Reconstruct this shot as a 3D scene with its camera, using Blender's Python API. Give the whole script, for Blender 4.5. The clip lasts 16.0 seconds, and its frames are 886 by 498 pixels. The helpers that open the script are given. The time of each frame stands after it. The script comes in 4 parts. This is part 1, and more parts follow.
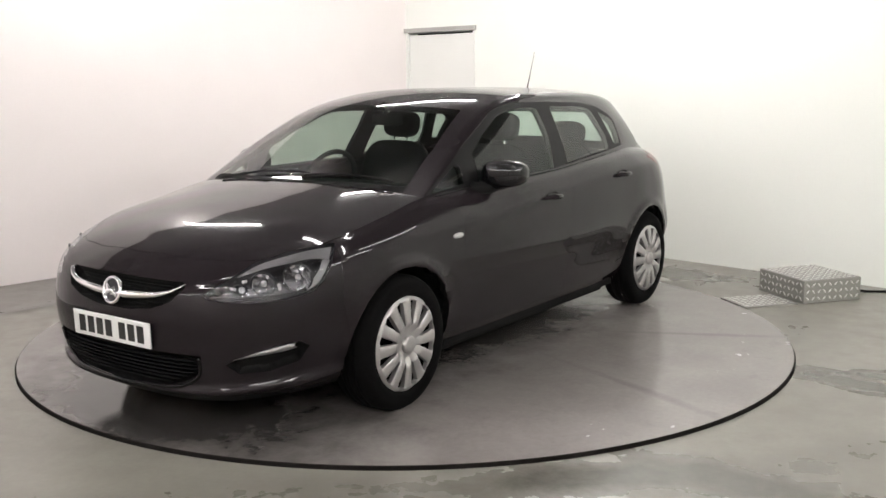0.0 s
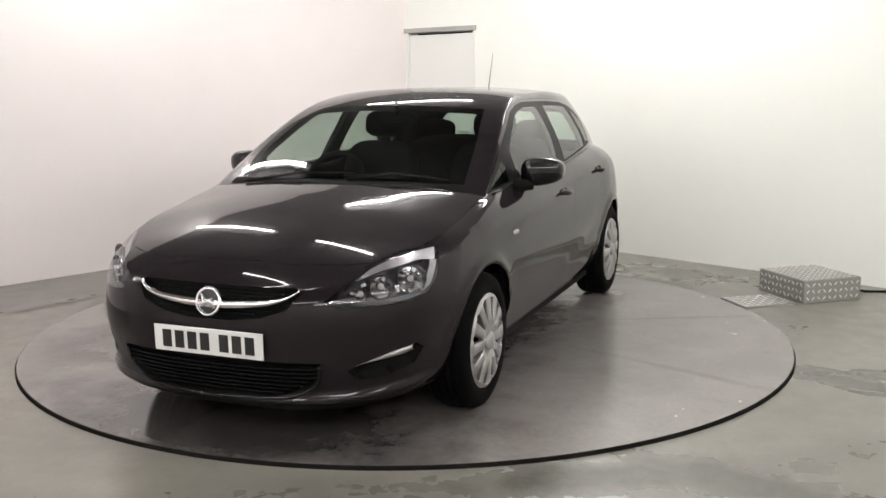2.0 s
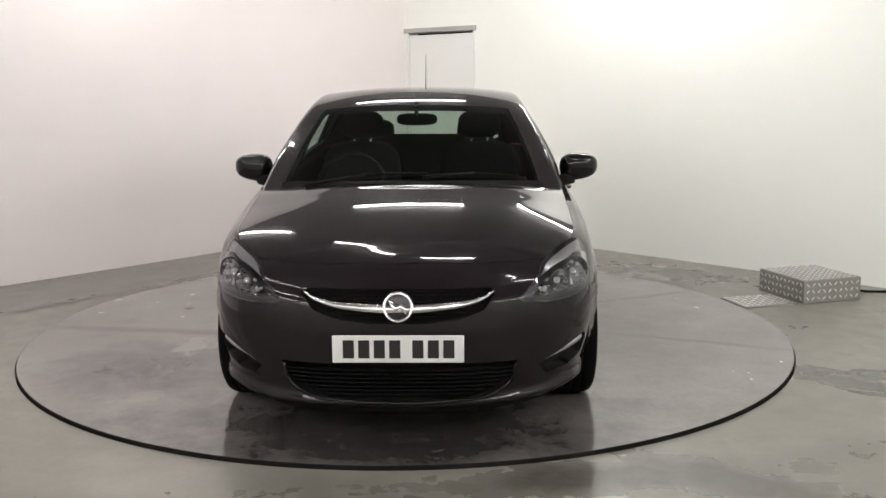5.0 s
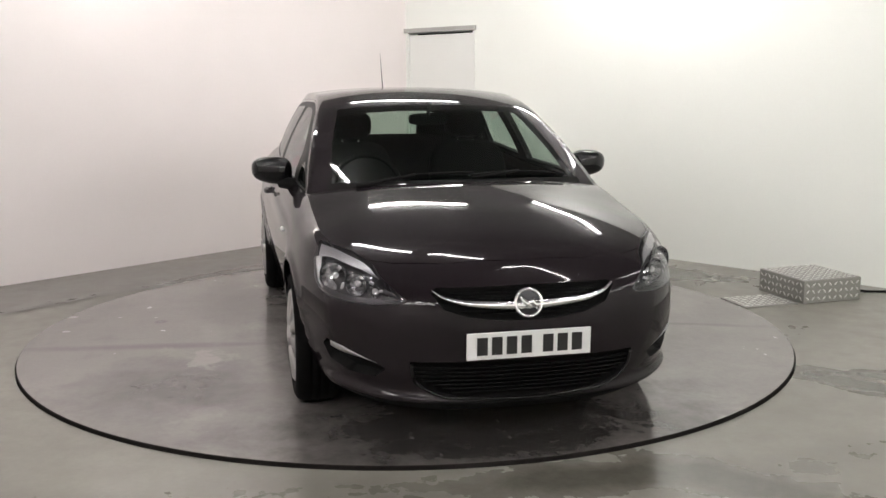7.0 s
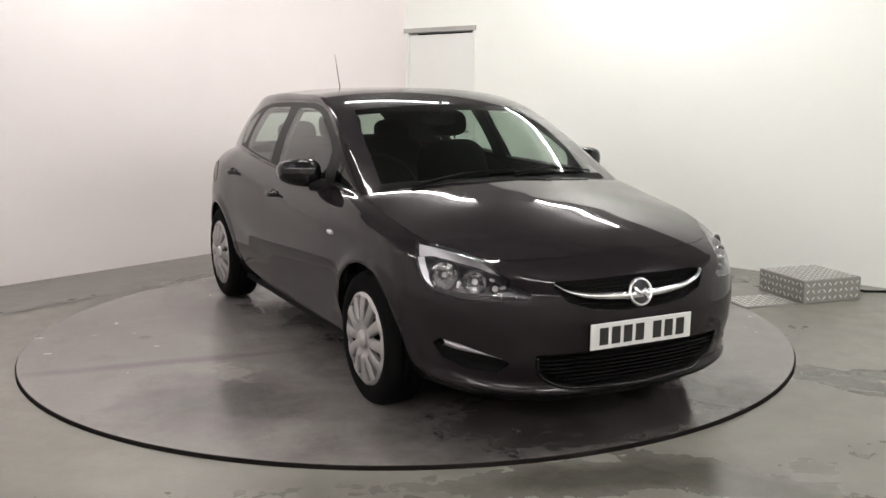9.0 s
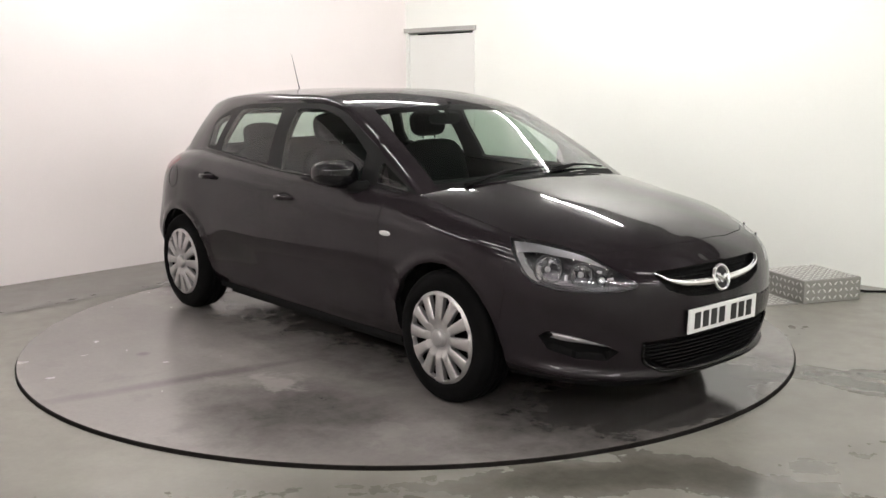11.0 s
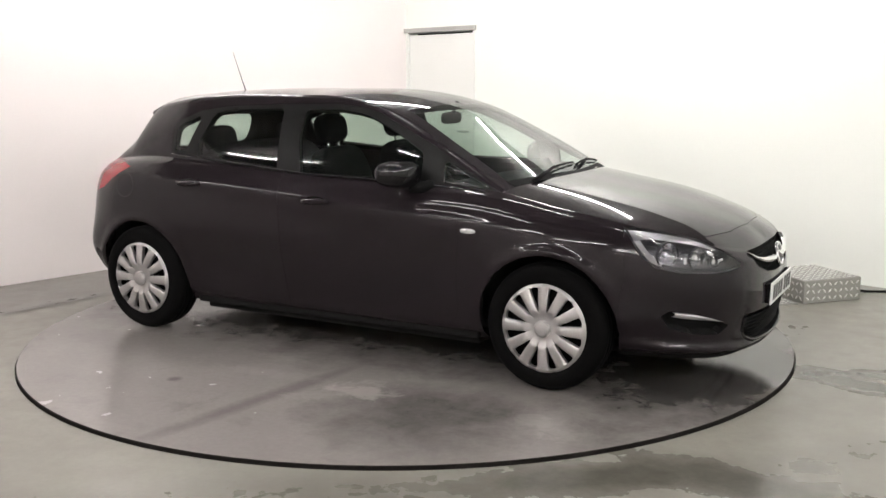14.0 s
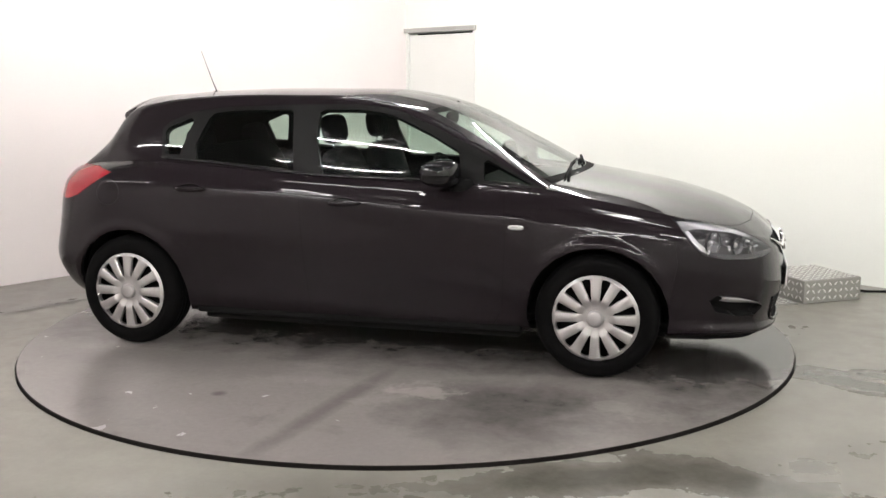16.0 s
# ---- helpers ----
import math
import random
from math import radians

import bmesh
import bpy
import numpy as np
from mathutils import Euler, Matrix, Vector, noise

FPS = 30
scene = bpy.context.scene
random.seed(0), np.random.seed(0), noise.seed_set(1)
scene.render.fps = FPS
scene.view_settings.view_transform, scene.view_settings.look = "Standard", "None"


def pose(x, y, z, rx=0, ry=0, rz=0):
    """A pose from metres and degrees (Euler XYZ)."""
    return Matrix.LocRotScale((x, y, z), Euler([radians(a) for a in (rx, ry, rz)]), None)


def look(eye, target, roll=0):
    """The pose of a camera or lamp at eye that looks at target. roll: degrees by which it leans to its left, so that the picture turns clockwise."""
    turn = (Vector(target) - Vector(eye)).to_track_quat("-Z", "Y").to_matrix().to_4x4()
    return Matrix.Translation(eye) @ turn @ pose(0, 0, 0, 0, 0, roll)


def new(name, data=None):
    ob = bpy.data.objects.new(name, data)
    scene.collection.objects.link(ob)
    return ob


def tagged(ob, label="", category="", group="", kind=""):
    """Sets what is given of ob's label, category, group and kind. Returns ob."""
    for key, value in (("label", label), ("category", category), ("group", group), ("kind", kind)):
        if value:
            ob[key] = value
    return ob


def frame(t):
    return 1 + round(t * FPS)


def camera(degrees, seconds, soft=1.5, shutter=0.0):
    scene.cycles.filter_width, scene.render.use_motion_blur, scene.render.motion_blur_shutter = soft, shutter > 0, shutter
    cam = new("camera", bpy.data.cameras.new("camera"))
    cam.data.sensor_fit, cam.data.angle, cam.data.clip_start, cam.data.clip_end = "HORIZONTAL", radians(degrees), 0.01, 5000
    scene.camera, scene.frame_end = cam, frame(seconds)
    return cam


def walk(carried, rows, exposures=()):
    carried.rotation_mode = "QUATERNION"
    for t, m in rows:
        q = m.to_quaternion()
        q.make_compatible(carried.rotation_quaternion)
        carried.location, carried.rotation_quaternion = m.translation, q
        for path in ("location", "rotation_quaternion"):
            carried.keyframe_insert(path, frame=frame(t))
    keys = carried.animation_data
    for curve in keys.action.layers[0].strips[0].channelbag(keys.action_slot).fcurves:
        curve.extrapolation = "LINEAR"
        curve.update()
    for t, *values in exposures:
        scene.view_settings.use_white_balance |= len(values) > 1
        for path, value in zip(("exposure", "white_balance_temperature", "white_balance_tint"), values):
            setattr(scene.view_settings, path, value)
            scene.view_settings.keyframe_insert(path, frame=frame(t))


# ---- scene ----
from mathutils.bvhtree import BVHTree

cam = camera(48.34, 16.0, soft=1.5)
EYE = Vector((0.0, -5.968, 1.505))
HOME = look(EYE, EYE + Vector((0.21973, 5.91086, -1.00670)), -0.28)
walk(cam, [(0, HOME), (16, HOME)],
     exposures=[(0, 0.06), (1.5, 0.0), (3, -0.12), (4.5, -0.19), (8, -0.19), (9.5, -0.12), (11.5, 0.04), (13, 0.12), (14.5, 0.20), (16, 0.22)])

# the light: a closed white booth under fluorescent ceiling battens, some added unseen
TUBE_POWER = 92.0
world = bpy.data.worlds.new("world")
scene.world = world
world.use_nodes = True
world.node_tree.nodes["Background"].inputs[0].default_value = (0.02, 0.02, 0.02, 1)

FLOOR = -0.018          # the floor lies a little below the turntable's top
CEILING = 3.0
TABLE_R = 2.26


# ---- materials ----
def mat(name, colour, rough=0.5, metal=0.0, **more):
    m = bpy.data.materials.new(name)
    m.use_nodes = True
    b = m.node_tree.nodes["Principled BSDF"]
    b.inputs["Base Color"].default_value = (*colour, 1)
    b.inputs["Roughness"].default_value = rough
    b.inputs["Metallic"].default_value = metal
    for k, v in more.items():
        b.inputs[k.replace("_", " ")].default_value = v
    return m


def tool(m):
    nodes, links = m.node_tree.nodes, m.node_tree.links
    coord = nodes.new("ShaderNodeTexCoord")

    def noise_at(scale, detail=4, rough=0.55, warp=0.0, stretch=None, out="Object"):
        n = nodes.new("ShaderNodeTexNoise")
        n.inputs["Scale"].default_value = scale
        n.inputs["Detail"].default_value = detail
        n.inputs["Roughness"].default_value = rough
        n.inputs["Distortion"].default_value = warp
        src = coord.outputs[out]
        if stretch:
            mp = nodes.new("ShaderNodeMapping")
            mp.inputs["Scale"].default_value = stretch
            links.new(src, mp.inputs["Vector"])
            src = mp.outputs["Vector"]
        links.new(src, n.inputs["Vector"])
        return n.outputs["Fac"]

    def ramp(fac, *stops):
        r = nodes.new("ShaderNodeValToRGB")
        while len(r.color_ramp.elements) < len(stops):
            r.color_ramp.elements.new(0.5)
        for e, (at, c) in zip(r.color_ramp.elements, stops):
            e.position = at
            e.color = (*c, 1) if isinstance(c, tuple) else (c, c, c, 1)
        links.new(fac, r.inputs["Fac"])
        return r.outputs["Color"]

    def mix(fac, a, b, kind="MIX"):
        x = nodes.new("ShaderNodeMix")
        x.data_type, x.blend_type = "RGBA", kind
        for sock, v in ((x.inputs[0], fac), (x.inputs[6], a), (x.inputs[7], b)):
            if isinstance(v, (int, float)):
                sock.default_value = v if sock.type == "VALUE" else (v, v, v, 1)
            elif isinstance(v, tuple):
                sock.default_value = (*v, 1)
            else:
                links.new(v, sock)
        return x.outputs[2]

    def bump(height, strength, distance):
        b = nodes.new("ShaderNodeBump")
        b.inputs["Strength"].default_value = strength
        b.inputs["Distance"].default_value = distance
        links.new(height, b.inputs["Height"])
        links.new(b.outputs["Normal"], nodes["Principled BSDF"].inputs["Normal"])

    def put(sock, value):
        links.new(value, nodes["Principled BSDF"].inputs[sock])

    return noise_at, ramp, mix, bump, put, nodes, links, coord


def wall_material(name, colour):
    m = mat(name, colour, 0.45)
    noise_at, ramp, mix, bump, put, *_ = tool(m)
    big = ramp(noise_at(0.7, 3), (0.3, tuple(c * 0.965 for c in colour)), (0.7, colour))
    put("Base Color", mix(0.05, big, ramp(noise_at(60, 5), (0.3, 0.6), (0.7, 0.9)), "MULTIPLY"))
    bump(noise_at(180, 3), 0.08, 0.002)
    return m


def concrete_material(name, light, dark, wet_shade, stretch=None, patch=1.1, lo=0.46, hi=0.60, stains_and_shade=(), rough=(0.30, 0.44), rag=3.2):
    """Rows of (x, y, half length, half width, turn, strength) for damp and dirty marks and for shade painted into the
    colour; pale scuffs have a strength below 0.
    """
    m = mat(name, light, 0.5)
    noise_at, ramp, mix, bump, put, nodes, links, coord = tool(m)
    fine = ramp(noise_at(34, 8, 0.65), (0.3, tuple(c * 0.86 for c in light)), (0.72, light))
    cloud = ramp(noise_at(2.3, 5, 0.55, 0.4), (0.25, 0.0), (0.78, 1.0))
    base = mix(cloud, fine, mix(0.5, fine, dark))
    def larger(a, b):
        n = nodes.new("ShaderNodeMath")
        n.operation = "MAXIMUM"
        links.new(a, n.inputs[0]), links.new(b, n.inputs[1])
        return n.outputs[0]

    damp_shade = ramp(noise_at(patch, 3, 0.45), (lo, 0.0), (hi, 0.4))
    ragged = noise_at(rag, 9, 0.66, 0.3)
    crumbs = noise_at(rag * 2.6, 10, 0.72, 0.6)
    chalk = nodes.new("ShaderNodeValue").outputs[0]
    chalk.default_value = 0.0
    for x, y, rx, ry, turn, strength in stains_and_shade:
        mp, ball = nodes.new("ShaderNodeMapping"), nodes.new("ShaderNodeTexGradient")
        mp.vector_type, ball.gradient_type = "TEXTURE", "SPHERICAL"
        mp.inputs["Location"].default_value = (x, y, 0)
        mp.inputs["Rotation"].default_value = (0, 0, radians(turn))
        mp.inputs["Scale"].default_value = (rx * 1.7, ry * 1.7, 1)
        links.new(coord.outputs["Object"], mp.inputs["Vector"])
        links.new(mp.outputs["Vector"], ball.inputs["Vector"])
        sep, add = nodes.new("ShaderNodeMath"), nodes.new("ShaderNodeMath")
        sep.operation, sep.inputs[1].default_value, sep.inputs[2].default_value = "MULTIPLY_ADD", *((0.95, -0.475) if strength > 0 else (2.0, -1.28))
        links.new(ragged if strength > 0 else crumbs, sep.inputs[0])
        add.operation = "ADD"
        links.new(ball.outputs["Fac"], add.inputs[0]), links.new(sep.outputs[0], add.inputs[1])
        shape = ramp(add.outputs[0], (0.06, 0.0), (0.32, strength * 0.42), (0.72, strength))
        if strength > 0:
            damp_shade = larger(damp_shade, shape)
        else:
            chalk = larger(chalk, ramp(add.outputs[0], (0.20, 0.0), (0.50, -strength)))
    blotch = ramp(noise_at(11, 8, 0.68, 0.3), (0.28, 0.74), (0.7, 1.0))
    mottled_damp_shade = mix(1.0, damp_shade, blotch, "MULTIPLY")
    stained_shaded = mix(mottled_damp_shade, base, mix(0.95, base, wet_shade))
    put("Base Color", mix(chalk, stained_shaded, tuple(min(1.0, c * 1.45) for c in light)))
    put("Roughness", mix(mottled_damp_shade, ramp(noise_at(7, 5), (0.3, rough[0]), (0.7, rough[1])), rough[0] * 0.35))
    bump(noise_at(90, 6, 0.6), 0.10, 0.003)
    return m


# same white walls: pink and greenish casts and brightness painted into each side
M_WALL_L = wall_material("wall_paint", (0.845, 0.79, 0.782))
M_WALL_R = wall_material("wall_paint_cool_cast", (0.87, 0.89, 0.845))
# unseen ceiling: the dark of an unlit surface is put into its colour
M_CEIL = wall_material("ceiling_unlit_tone", (0.14, 0.135, 0.135))
M_DOOR = wall_material("door_paint", (0.80, 0.81, 0.78))
M_FLOOR = concrete_material("floor_concrete", (0.252, 0.241, 0.211), (0.176, 0.166, 0.141), (0.060, 0.055, 0.045), patch=0.8, lo=0.48, hi=0.85, rough=(0.30, 0.44), rag=4.5,
                            stains_and_shade=[(2.75, -1.22, 0.75, 0.12, -18, 1.0), (0.70, -2.36, 0.5, 0.15, 6, 1.0), (1.30, -2.45, 0.6, 0.15, -38, 0.9), (1.75, -2.2, 0.6, 0.12, 25, 0.4), (2.30, -1.26, 0.4, 0.13, -42, 1.0),
                                    (2.9, -1.75, 0.7, 0.11, 35, 0.35), (-1.2, -2.5, 0.7, 0.1, -12, 0.3), (2.4, -0.1, 0.4, 0.16, 60, 0.3), (2.1, 1.7, 0.7, 0.3, -40, 0.55), (-0.2, -2.45, 0.8, 0.12, 0, 0.4)])
# marks under the car and before its nose add painted contact shade to damp
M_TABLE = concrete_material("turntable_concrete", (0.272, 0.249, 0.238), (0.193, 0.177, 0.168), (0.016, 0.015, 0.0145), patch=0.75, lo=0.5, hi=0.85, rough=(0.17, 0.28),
                            stains_and_shade=[(0.05, 0.1, 2.1, 0.72, 0, 0.95), (1.8, 0.0, 0.6, 0.95, 0, 1.0), (0.95, -1.38, 0.44, 0.36, 12, 0.72), (0.12, -1.45, 0.05, 0.75, -8, 0.38), (0.2, 1.3, 0.04, 0.8, -22, 0.4), (-0.77, 1.45, 0.03, 0.55, 27, 0.35),
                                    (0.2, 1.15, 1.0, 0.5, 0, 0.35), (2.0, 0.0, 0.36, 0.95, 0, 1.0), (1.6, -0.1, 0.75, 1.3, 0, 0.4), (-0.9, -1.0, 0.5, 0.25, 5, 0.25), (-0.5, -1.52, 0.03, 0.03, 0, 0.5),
                                    (0.45, -1.22, 0.24, 0.16, 10, -0.5), (0.30, -1.38, 0.2, 0.1, 40, -0.2), (-0.1, -1.2, 0.5, 0.08, 5, -0.12), (1.45, -1.25, 0.3, 0.12, -30, -0.15)])
M_STRIP = concrete_material("floor_edge_concrete", (0.24, 0.226, 0.208), (0.16, 0.15, 0.138), (0.09, 0.084, 0.076), lo=0.4, hi=0.9, rough=(0.4, 0.5), rag=5.0,
                            stains_and_shade=[(-1.47, 1.92, 0.9, 0.12, 45.7, 0.8), (-2.45, 0.92, 0.8, 0.10, 45.7, 0.6), (-0.6, 2.85, 0.6, 0.2, 45.7, 0.5), (-2.0, 1.8, 0.7, 0.1, 45.7, 0.3)])
M_LINTEL = mat("grey_strip", (0.42, 0.42, 0.40), 0.4, 0.3)
M_RIM = mat("rim_steel", (0.009, 0.0075, 0.007), 0.75, 0.0, Specular_IOR_Level=0.1)
M_DARK = mat("dark_void", (0.01, 0.01, 0.01), 0.9)
M_CHEQUER = mat("chequer_base", (0.29, 0.285, 0.265), 0.45, 0.5)
M_TREAD = mat("chequer_raised", (0.70, 0.70, 0.675), 0.34, 0.6)
M_HOUSING = mat("white_enamel", (0.8, 0.8, 0.8), 0.35)
M_TUBE = mat("tube_glow", (1, 1, 1), 0.5)
M_TUBE.node_tree.nodes["Principled BSDF"].inputs["Emission Color"].default_value = (1.035, 1.0, 0.975, 1)
M_TUBE.node_tree.nodes["Principled BSDF"].inputs["Emission Strength"].default_value = TUBE_POWER


def paint_material():
    m = mat("metallic_paint", (0.03, 0.025, 0.028), 0.5, 0.0, Coat_Weight=0.95, Coat_Roughness=0.03, Coat_IOR=1.30, Specular_IOR_Level=0.02)
    noise_at, ramp, mix, bump, put, *_ = tool(m)
    put("Base Color", ramp(noise_at(700, 2), (0.35, (0.0078, 0.0058, 0.0070)), (0.7, (0.0130, 0.0097, 0.0117))))
    put("Coat Roughness", ramp(noise_at(5, 4), (0.3, 0.02), (0.75, 0.06)))
    return m


M_PAINT = paint_material()
M_TRIM = mat("black_gloss_trim", (0.004, 0.004, 0.0045), 0.07, Specular_IOR_Level=0.32)
M_SEAL = mat("window_seal", (0.006, 0.006, 0.006), 0.45, Specular_IOR_Level=0.10)
M_PLASTIC = mat("black_plastic", (0.005, 0.005, 0.005), 0.8, Specular_IOR_Level=0.10)
M_RUBBER = mat("tyre_rubber", (0.0022, 0.0021, 0.0022), 0.85, Specular_IOR_Level=0.08)
M_CHROME = mat("chrome", (0.82, 0.82, 0.84), 0.08, 1.0)
M_SILVER = mat("silver_lacquer", (0.385, 0.375, 0.37), 0.36, 0.7, Coat_Weight=0.25)
M_LAMPBAND = mat("lamp_grey", (0.36, 0.355, 0.36), 0.28, 0.8)
M_REFLECTOR = mat("lamp_mirror", (0.52, 0.52, 0.53), 0.22, 1.0)
M_CLOTH = mat("seat_cloth", (0.006, 0.006, 0.0065), 0.9, Specular_IOR_Level=0.1)
M_PLATE = mat("plate_white", (0.72, 0.73, 0.72), 0.35)
M_INK = mat("plate_ink", (0.01, 0.01, 0.01), 0.4)
M_RED = mat("red_lens", (0.26, 0.006, 0.014), 0.15, 0, Specular_IOR_Level=0.35)
M_LAMP = mat("lamp_reflector", (0.07, 0.068, 0.072), 0.3, 0.8)
M_BLACKLAMP = mat("lamp_bezel", (0.03, 0.03, 0.033), 0.3, 0.6)
M_CLEAR = mat("clear_plastic", (0.42, 0.415, 0.41), 0.15)


def glass_material(name, tint, base, top):
    """A thin pane: tinted see-through with a gloss that grows towards grazing."""
    m = bpy.data.materials.new(name)
    m.use_nodes = True
    nodes, links = m.node_tree.nodes, m.node_tree.links
    nodes.clear()
    out, mixer = nodes.new("ShaderNodeOutputMaterial"), nodes.new("ShaderNodeMixShader")
    clear, gloss = nodes.new("ShaderNodeBsdfTransparent"), nodes.new("ShaderNodeBsdfGlossy")
    face, power, ml = nodes.new("ShaderNodeLayerWeight"), nodes.new("ShaderNodeMath"), nodes.new("ShaderNodeMath")
    face.inputs["Blend"].default_value = 0.5
    power.operation, power.inputs[1].default_value = "POWER", 4.0
    ml.operation, ml.inputs[1].default_value, ml.inputs[2].default_value = "MULTIPLY_ADD", top, base
    links.new(face.outputs["Facing"], power.inputs[0])
    links.new(power.outputs[0], ml.inputs[0])
    links.new(ml.outputs[0], mixer.inputs["Fac"])
    clear.inputs["Color"].default_value = (*tint, 1)
    gloss.inputs["Roughness"].default_value = 0.02
    links.new(clear.outputs[0], mixer.inputs[1])
    links.new(gloss.outputs[0], mixer.inputs[2])
    links.new(mixer.outputs[0], out.inputs["Surface"])
    return m


M_GLASS = glass_material("tinted_glass", (0.62, 0.71, 0.655), 0.042, 0.8)
M_LENS = glass_material("lamp_lens", (0.9, 0.9, 0.92), 0.06, 0.8)


# ---- mesh helpers ----
def finish(ob, bm, material, smooth=True):
    bmesh.ops.recalc_face_normals(bm, faces=bm.faces)
    for f in bm.faces:
        f.smooth = smooth
    bm.to_mesh(ob.data)
    bm.free()
    ob.data.materials.append(material)
    return ob


def part(name, bm, material, parent=None, label="", smooth=True):
    ob = new(name, bpy.data.meshes.new(name))
    finish(ob, bm, material, smooth)
    if parent:
        ob.parent = parent
    return tagged(ob, label)


def sharp(ob, angle=35):
    ob.data.set_sharp_from_angle(angle=radians(angle))
    return ob


def box(bm, lo, hi, bevel=0.0, m=None, segs=2):
    made = bmesh.ops.create_cube(bm, size=1.0)["verts"]
    lo, hi = Vector(lo), Vector(hi)
    for v in made:
        v.co = Vector([(a + b) / 2 + c * (b - a) for a, b, c in zip(lo, hi, v.co)])
    if bevel:
        edges = list({e for v in made for e in v.link_edges})
        got = bmesh.ops.bevel(bm, geom=edges, offset=bevel, segments=segs, affect="EDGES", profile=0.5)
        made = list({v for f in got["faces"] for v in f.verts} | {v for v in made if v.is_valid})
    if m:
        bmesh.ops.transform(bm, matrix=m, verts=made)
    return made


def tube(bm, pts, r, sides=8, caps=True):
    """A round rod along points; r may be one radius or one a point."""
    pts = [Vector(q) for q in pts]
    rs = r if isinstance(r, (list, tuple)) else [r] * len(pts)
    rings = []
    for i, q in enumerate(pts):
        d = (pts[min(i + 1, len(pts) - 1)] - pts[max(i - 1, 0)]).normalized()
        a = d.orthogonal().normalized() if abs(d.z) > 0.95 else d.cross(Vector((0, 0, 1))).normalized()
        b = d.cross(a)
        rings.append([bm.verts.new(q + rs[i] * (a * math.cos(k * math.tau / sides) + b * math.sin(k * math.tau / sides))) for k in range(sides)])
    for p0, p1 in zip(rings, rings[1:]):
        for k in range(sides):
            bm.faces.new((p0[k], p0[(k + 1) % sides], p1[(k + 1) % sides], p1[k]))
    if caps:
        bm.faces.new(rings[0])
        bm.faces.new(rings[-1])


def lathe(bm, profile, sides=48, m=None, close=False):
    """Turns (radius, height along y) about the y axis."""
    rings = []
    for r, h in profile:
        rings.append([bm.verts.new((r * math.cos(k * math.tau / sides), h, r * math.sin(k * math.tau / sides))) for k in range(sides)])
    pairs = list(zip(rings, rings[1:])) + ([(rings[-1], rings[0])] if close else [])
    for p0, p1 in pairs:
        for k in range(sides):
            bm.faces.new((p0[k], p0[(k + 1) % sides], p1[(k + 1) % sides], p1[k]))
    if m:
        bmesh.ops.transform(bm, matrix=m, verts=[v for ring in rings for v in ring])
    return rings


def blob(bm, centre, size, e=0.6, nu=24, nv=14):
    """A rounded box: a superellipsoid."""
    def sp(a, k):
        return math.copysign(abs(a) ** k, a)
    rows = []
    for j in range(nv + 1):
        v = -math.pi / 2 + math.pi * j / nv
        rows.append([bm.verts.new((centre[0] + size[0] / 2 * sp(math.cos(v), e) * sp(math.cos(u), e),
                                   centre[1] + size[1] / 2 * sp(math.cos(v), e) * sp(math.sin(u), e),
                                   centre[2] + size[2] / 2 * sp(math.sin(v), e)))
                     for u in [math.tau * k / nu for k in range(nu)]])
    for p0, p1 in zip(rows, rows[1:]):
        for k in range(nu):
            bm.faces.new((p0[k], p0[(k + 1) % nu], p1[(k + 1) % nu], p1[k]))
    bmesh.ops.remove_doubles(bm, verts=[v for r in rows for v in r], dist=1e-5)


def spline(nodes, n):
    """A smooth curve through the nodes (rows of numbers): n samples at even steps of the node count."""
    a = np.array(nodes, float)
    u = np.linspace(0, len(a) - 1, n)
    chord = np.maximum(np.linalg.norm(np.diff(a, axis=0), axis=1), 1e-6)
    d = np.diff(a, axis=0) / chord[:, None]
    tan = np.zeros_like(a)
    tan[0], tan[-1] = d[0], d[-1]
    w = chord[1:] / (chord[:-1] + chord[1:])
    tan[1:-1] = d[:-1] * w[:, None] + d[1:] * (1 - w[:, None])
    i = np.minimum(u.astype(int), len(a) - 2)
    s = (u - i)[:, None]
    c = chord[i][:, None]
    return ((2 * s**3 - 3 * s**2 + 1) * a[i] + (s**3 - 2 * s**2 + s) * c * tan[i]
            + (-2 * s**3 + 3 * s**2) * a[i + 1] + (s**3 - s**2) * c * tan[i + 1])


# ---- the booth ----
CORNER = Vector((0.013, 4.665))
WAY_R, WAY_L = radians(-45.95), radians(-134.24)


def wall_run(name, a, b, material, label, thick=0.15, gap=None):
    """A wall from a to b in plan, its inner face on that line; gap: (from, to, top) of an opening along it."""
    a, b = Vector(a), Vector(b)
    d = (b - a).normalized()
    out = Vector((d.y, -d.x))
    mid = Vector((0, -1.0))
    if (a + out - mid).length < (a - out - mid).length:
        out = -out
    length = (b - a).length
    bm = bmesh.new()
    spans = [(0, length, FLOOR - 0.2, CEILING)]
    if gap:
        spans = [(0, gap[0], FLOOR - 0.2, CEILING), (gap[1], length, FLOOR - 0.2, CEILING), (gap[0], gap[1], gap[2], CEILING)]
    for s0, s1, z0, z1 in spans:
        if s1 - s0 < 0.001:
            continue
        q = [a + d * s0, a + d * s1, a + d * s1 + out * thick, a + d * s0 + out * thick]
        lo = [bm.verts.new((*v, z0)) for v in q]
        hi = [bm.verts.new((*v, z1)) for v in q]
        bm.faces.new(lo), bm.faces.new(hi)
        for k in range(4):
            bm.faces.new((lo[k], lo[(k + 1) % 4], hi[(k + 1) % 4], hi[k]))
    return tagged(part(name, bm, material, smooth=False), label, "wall", kind="structure")


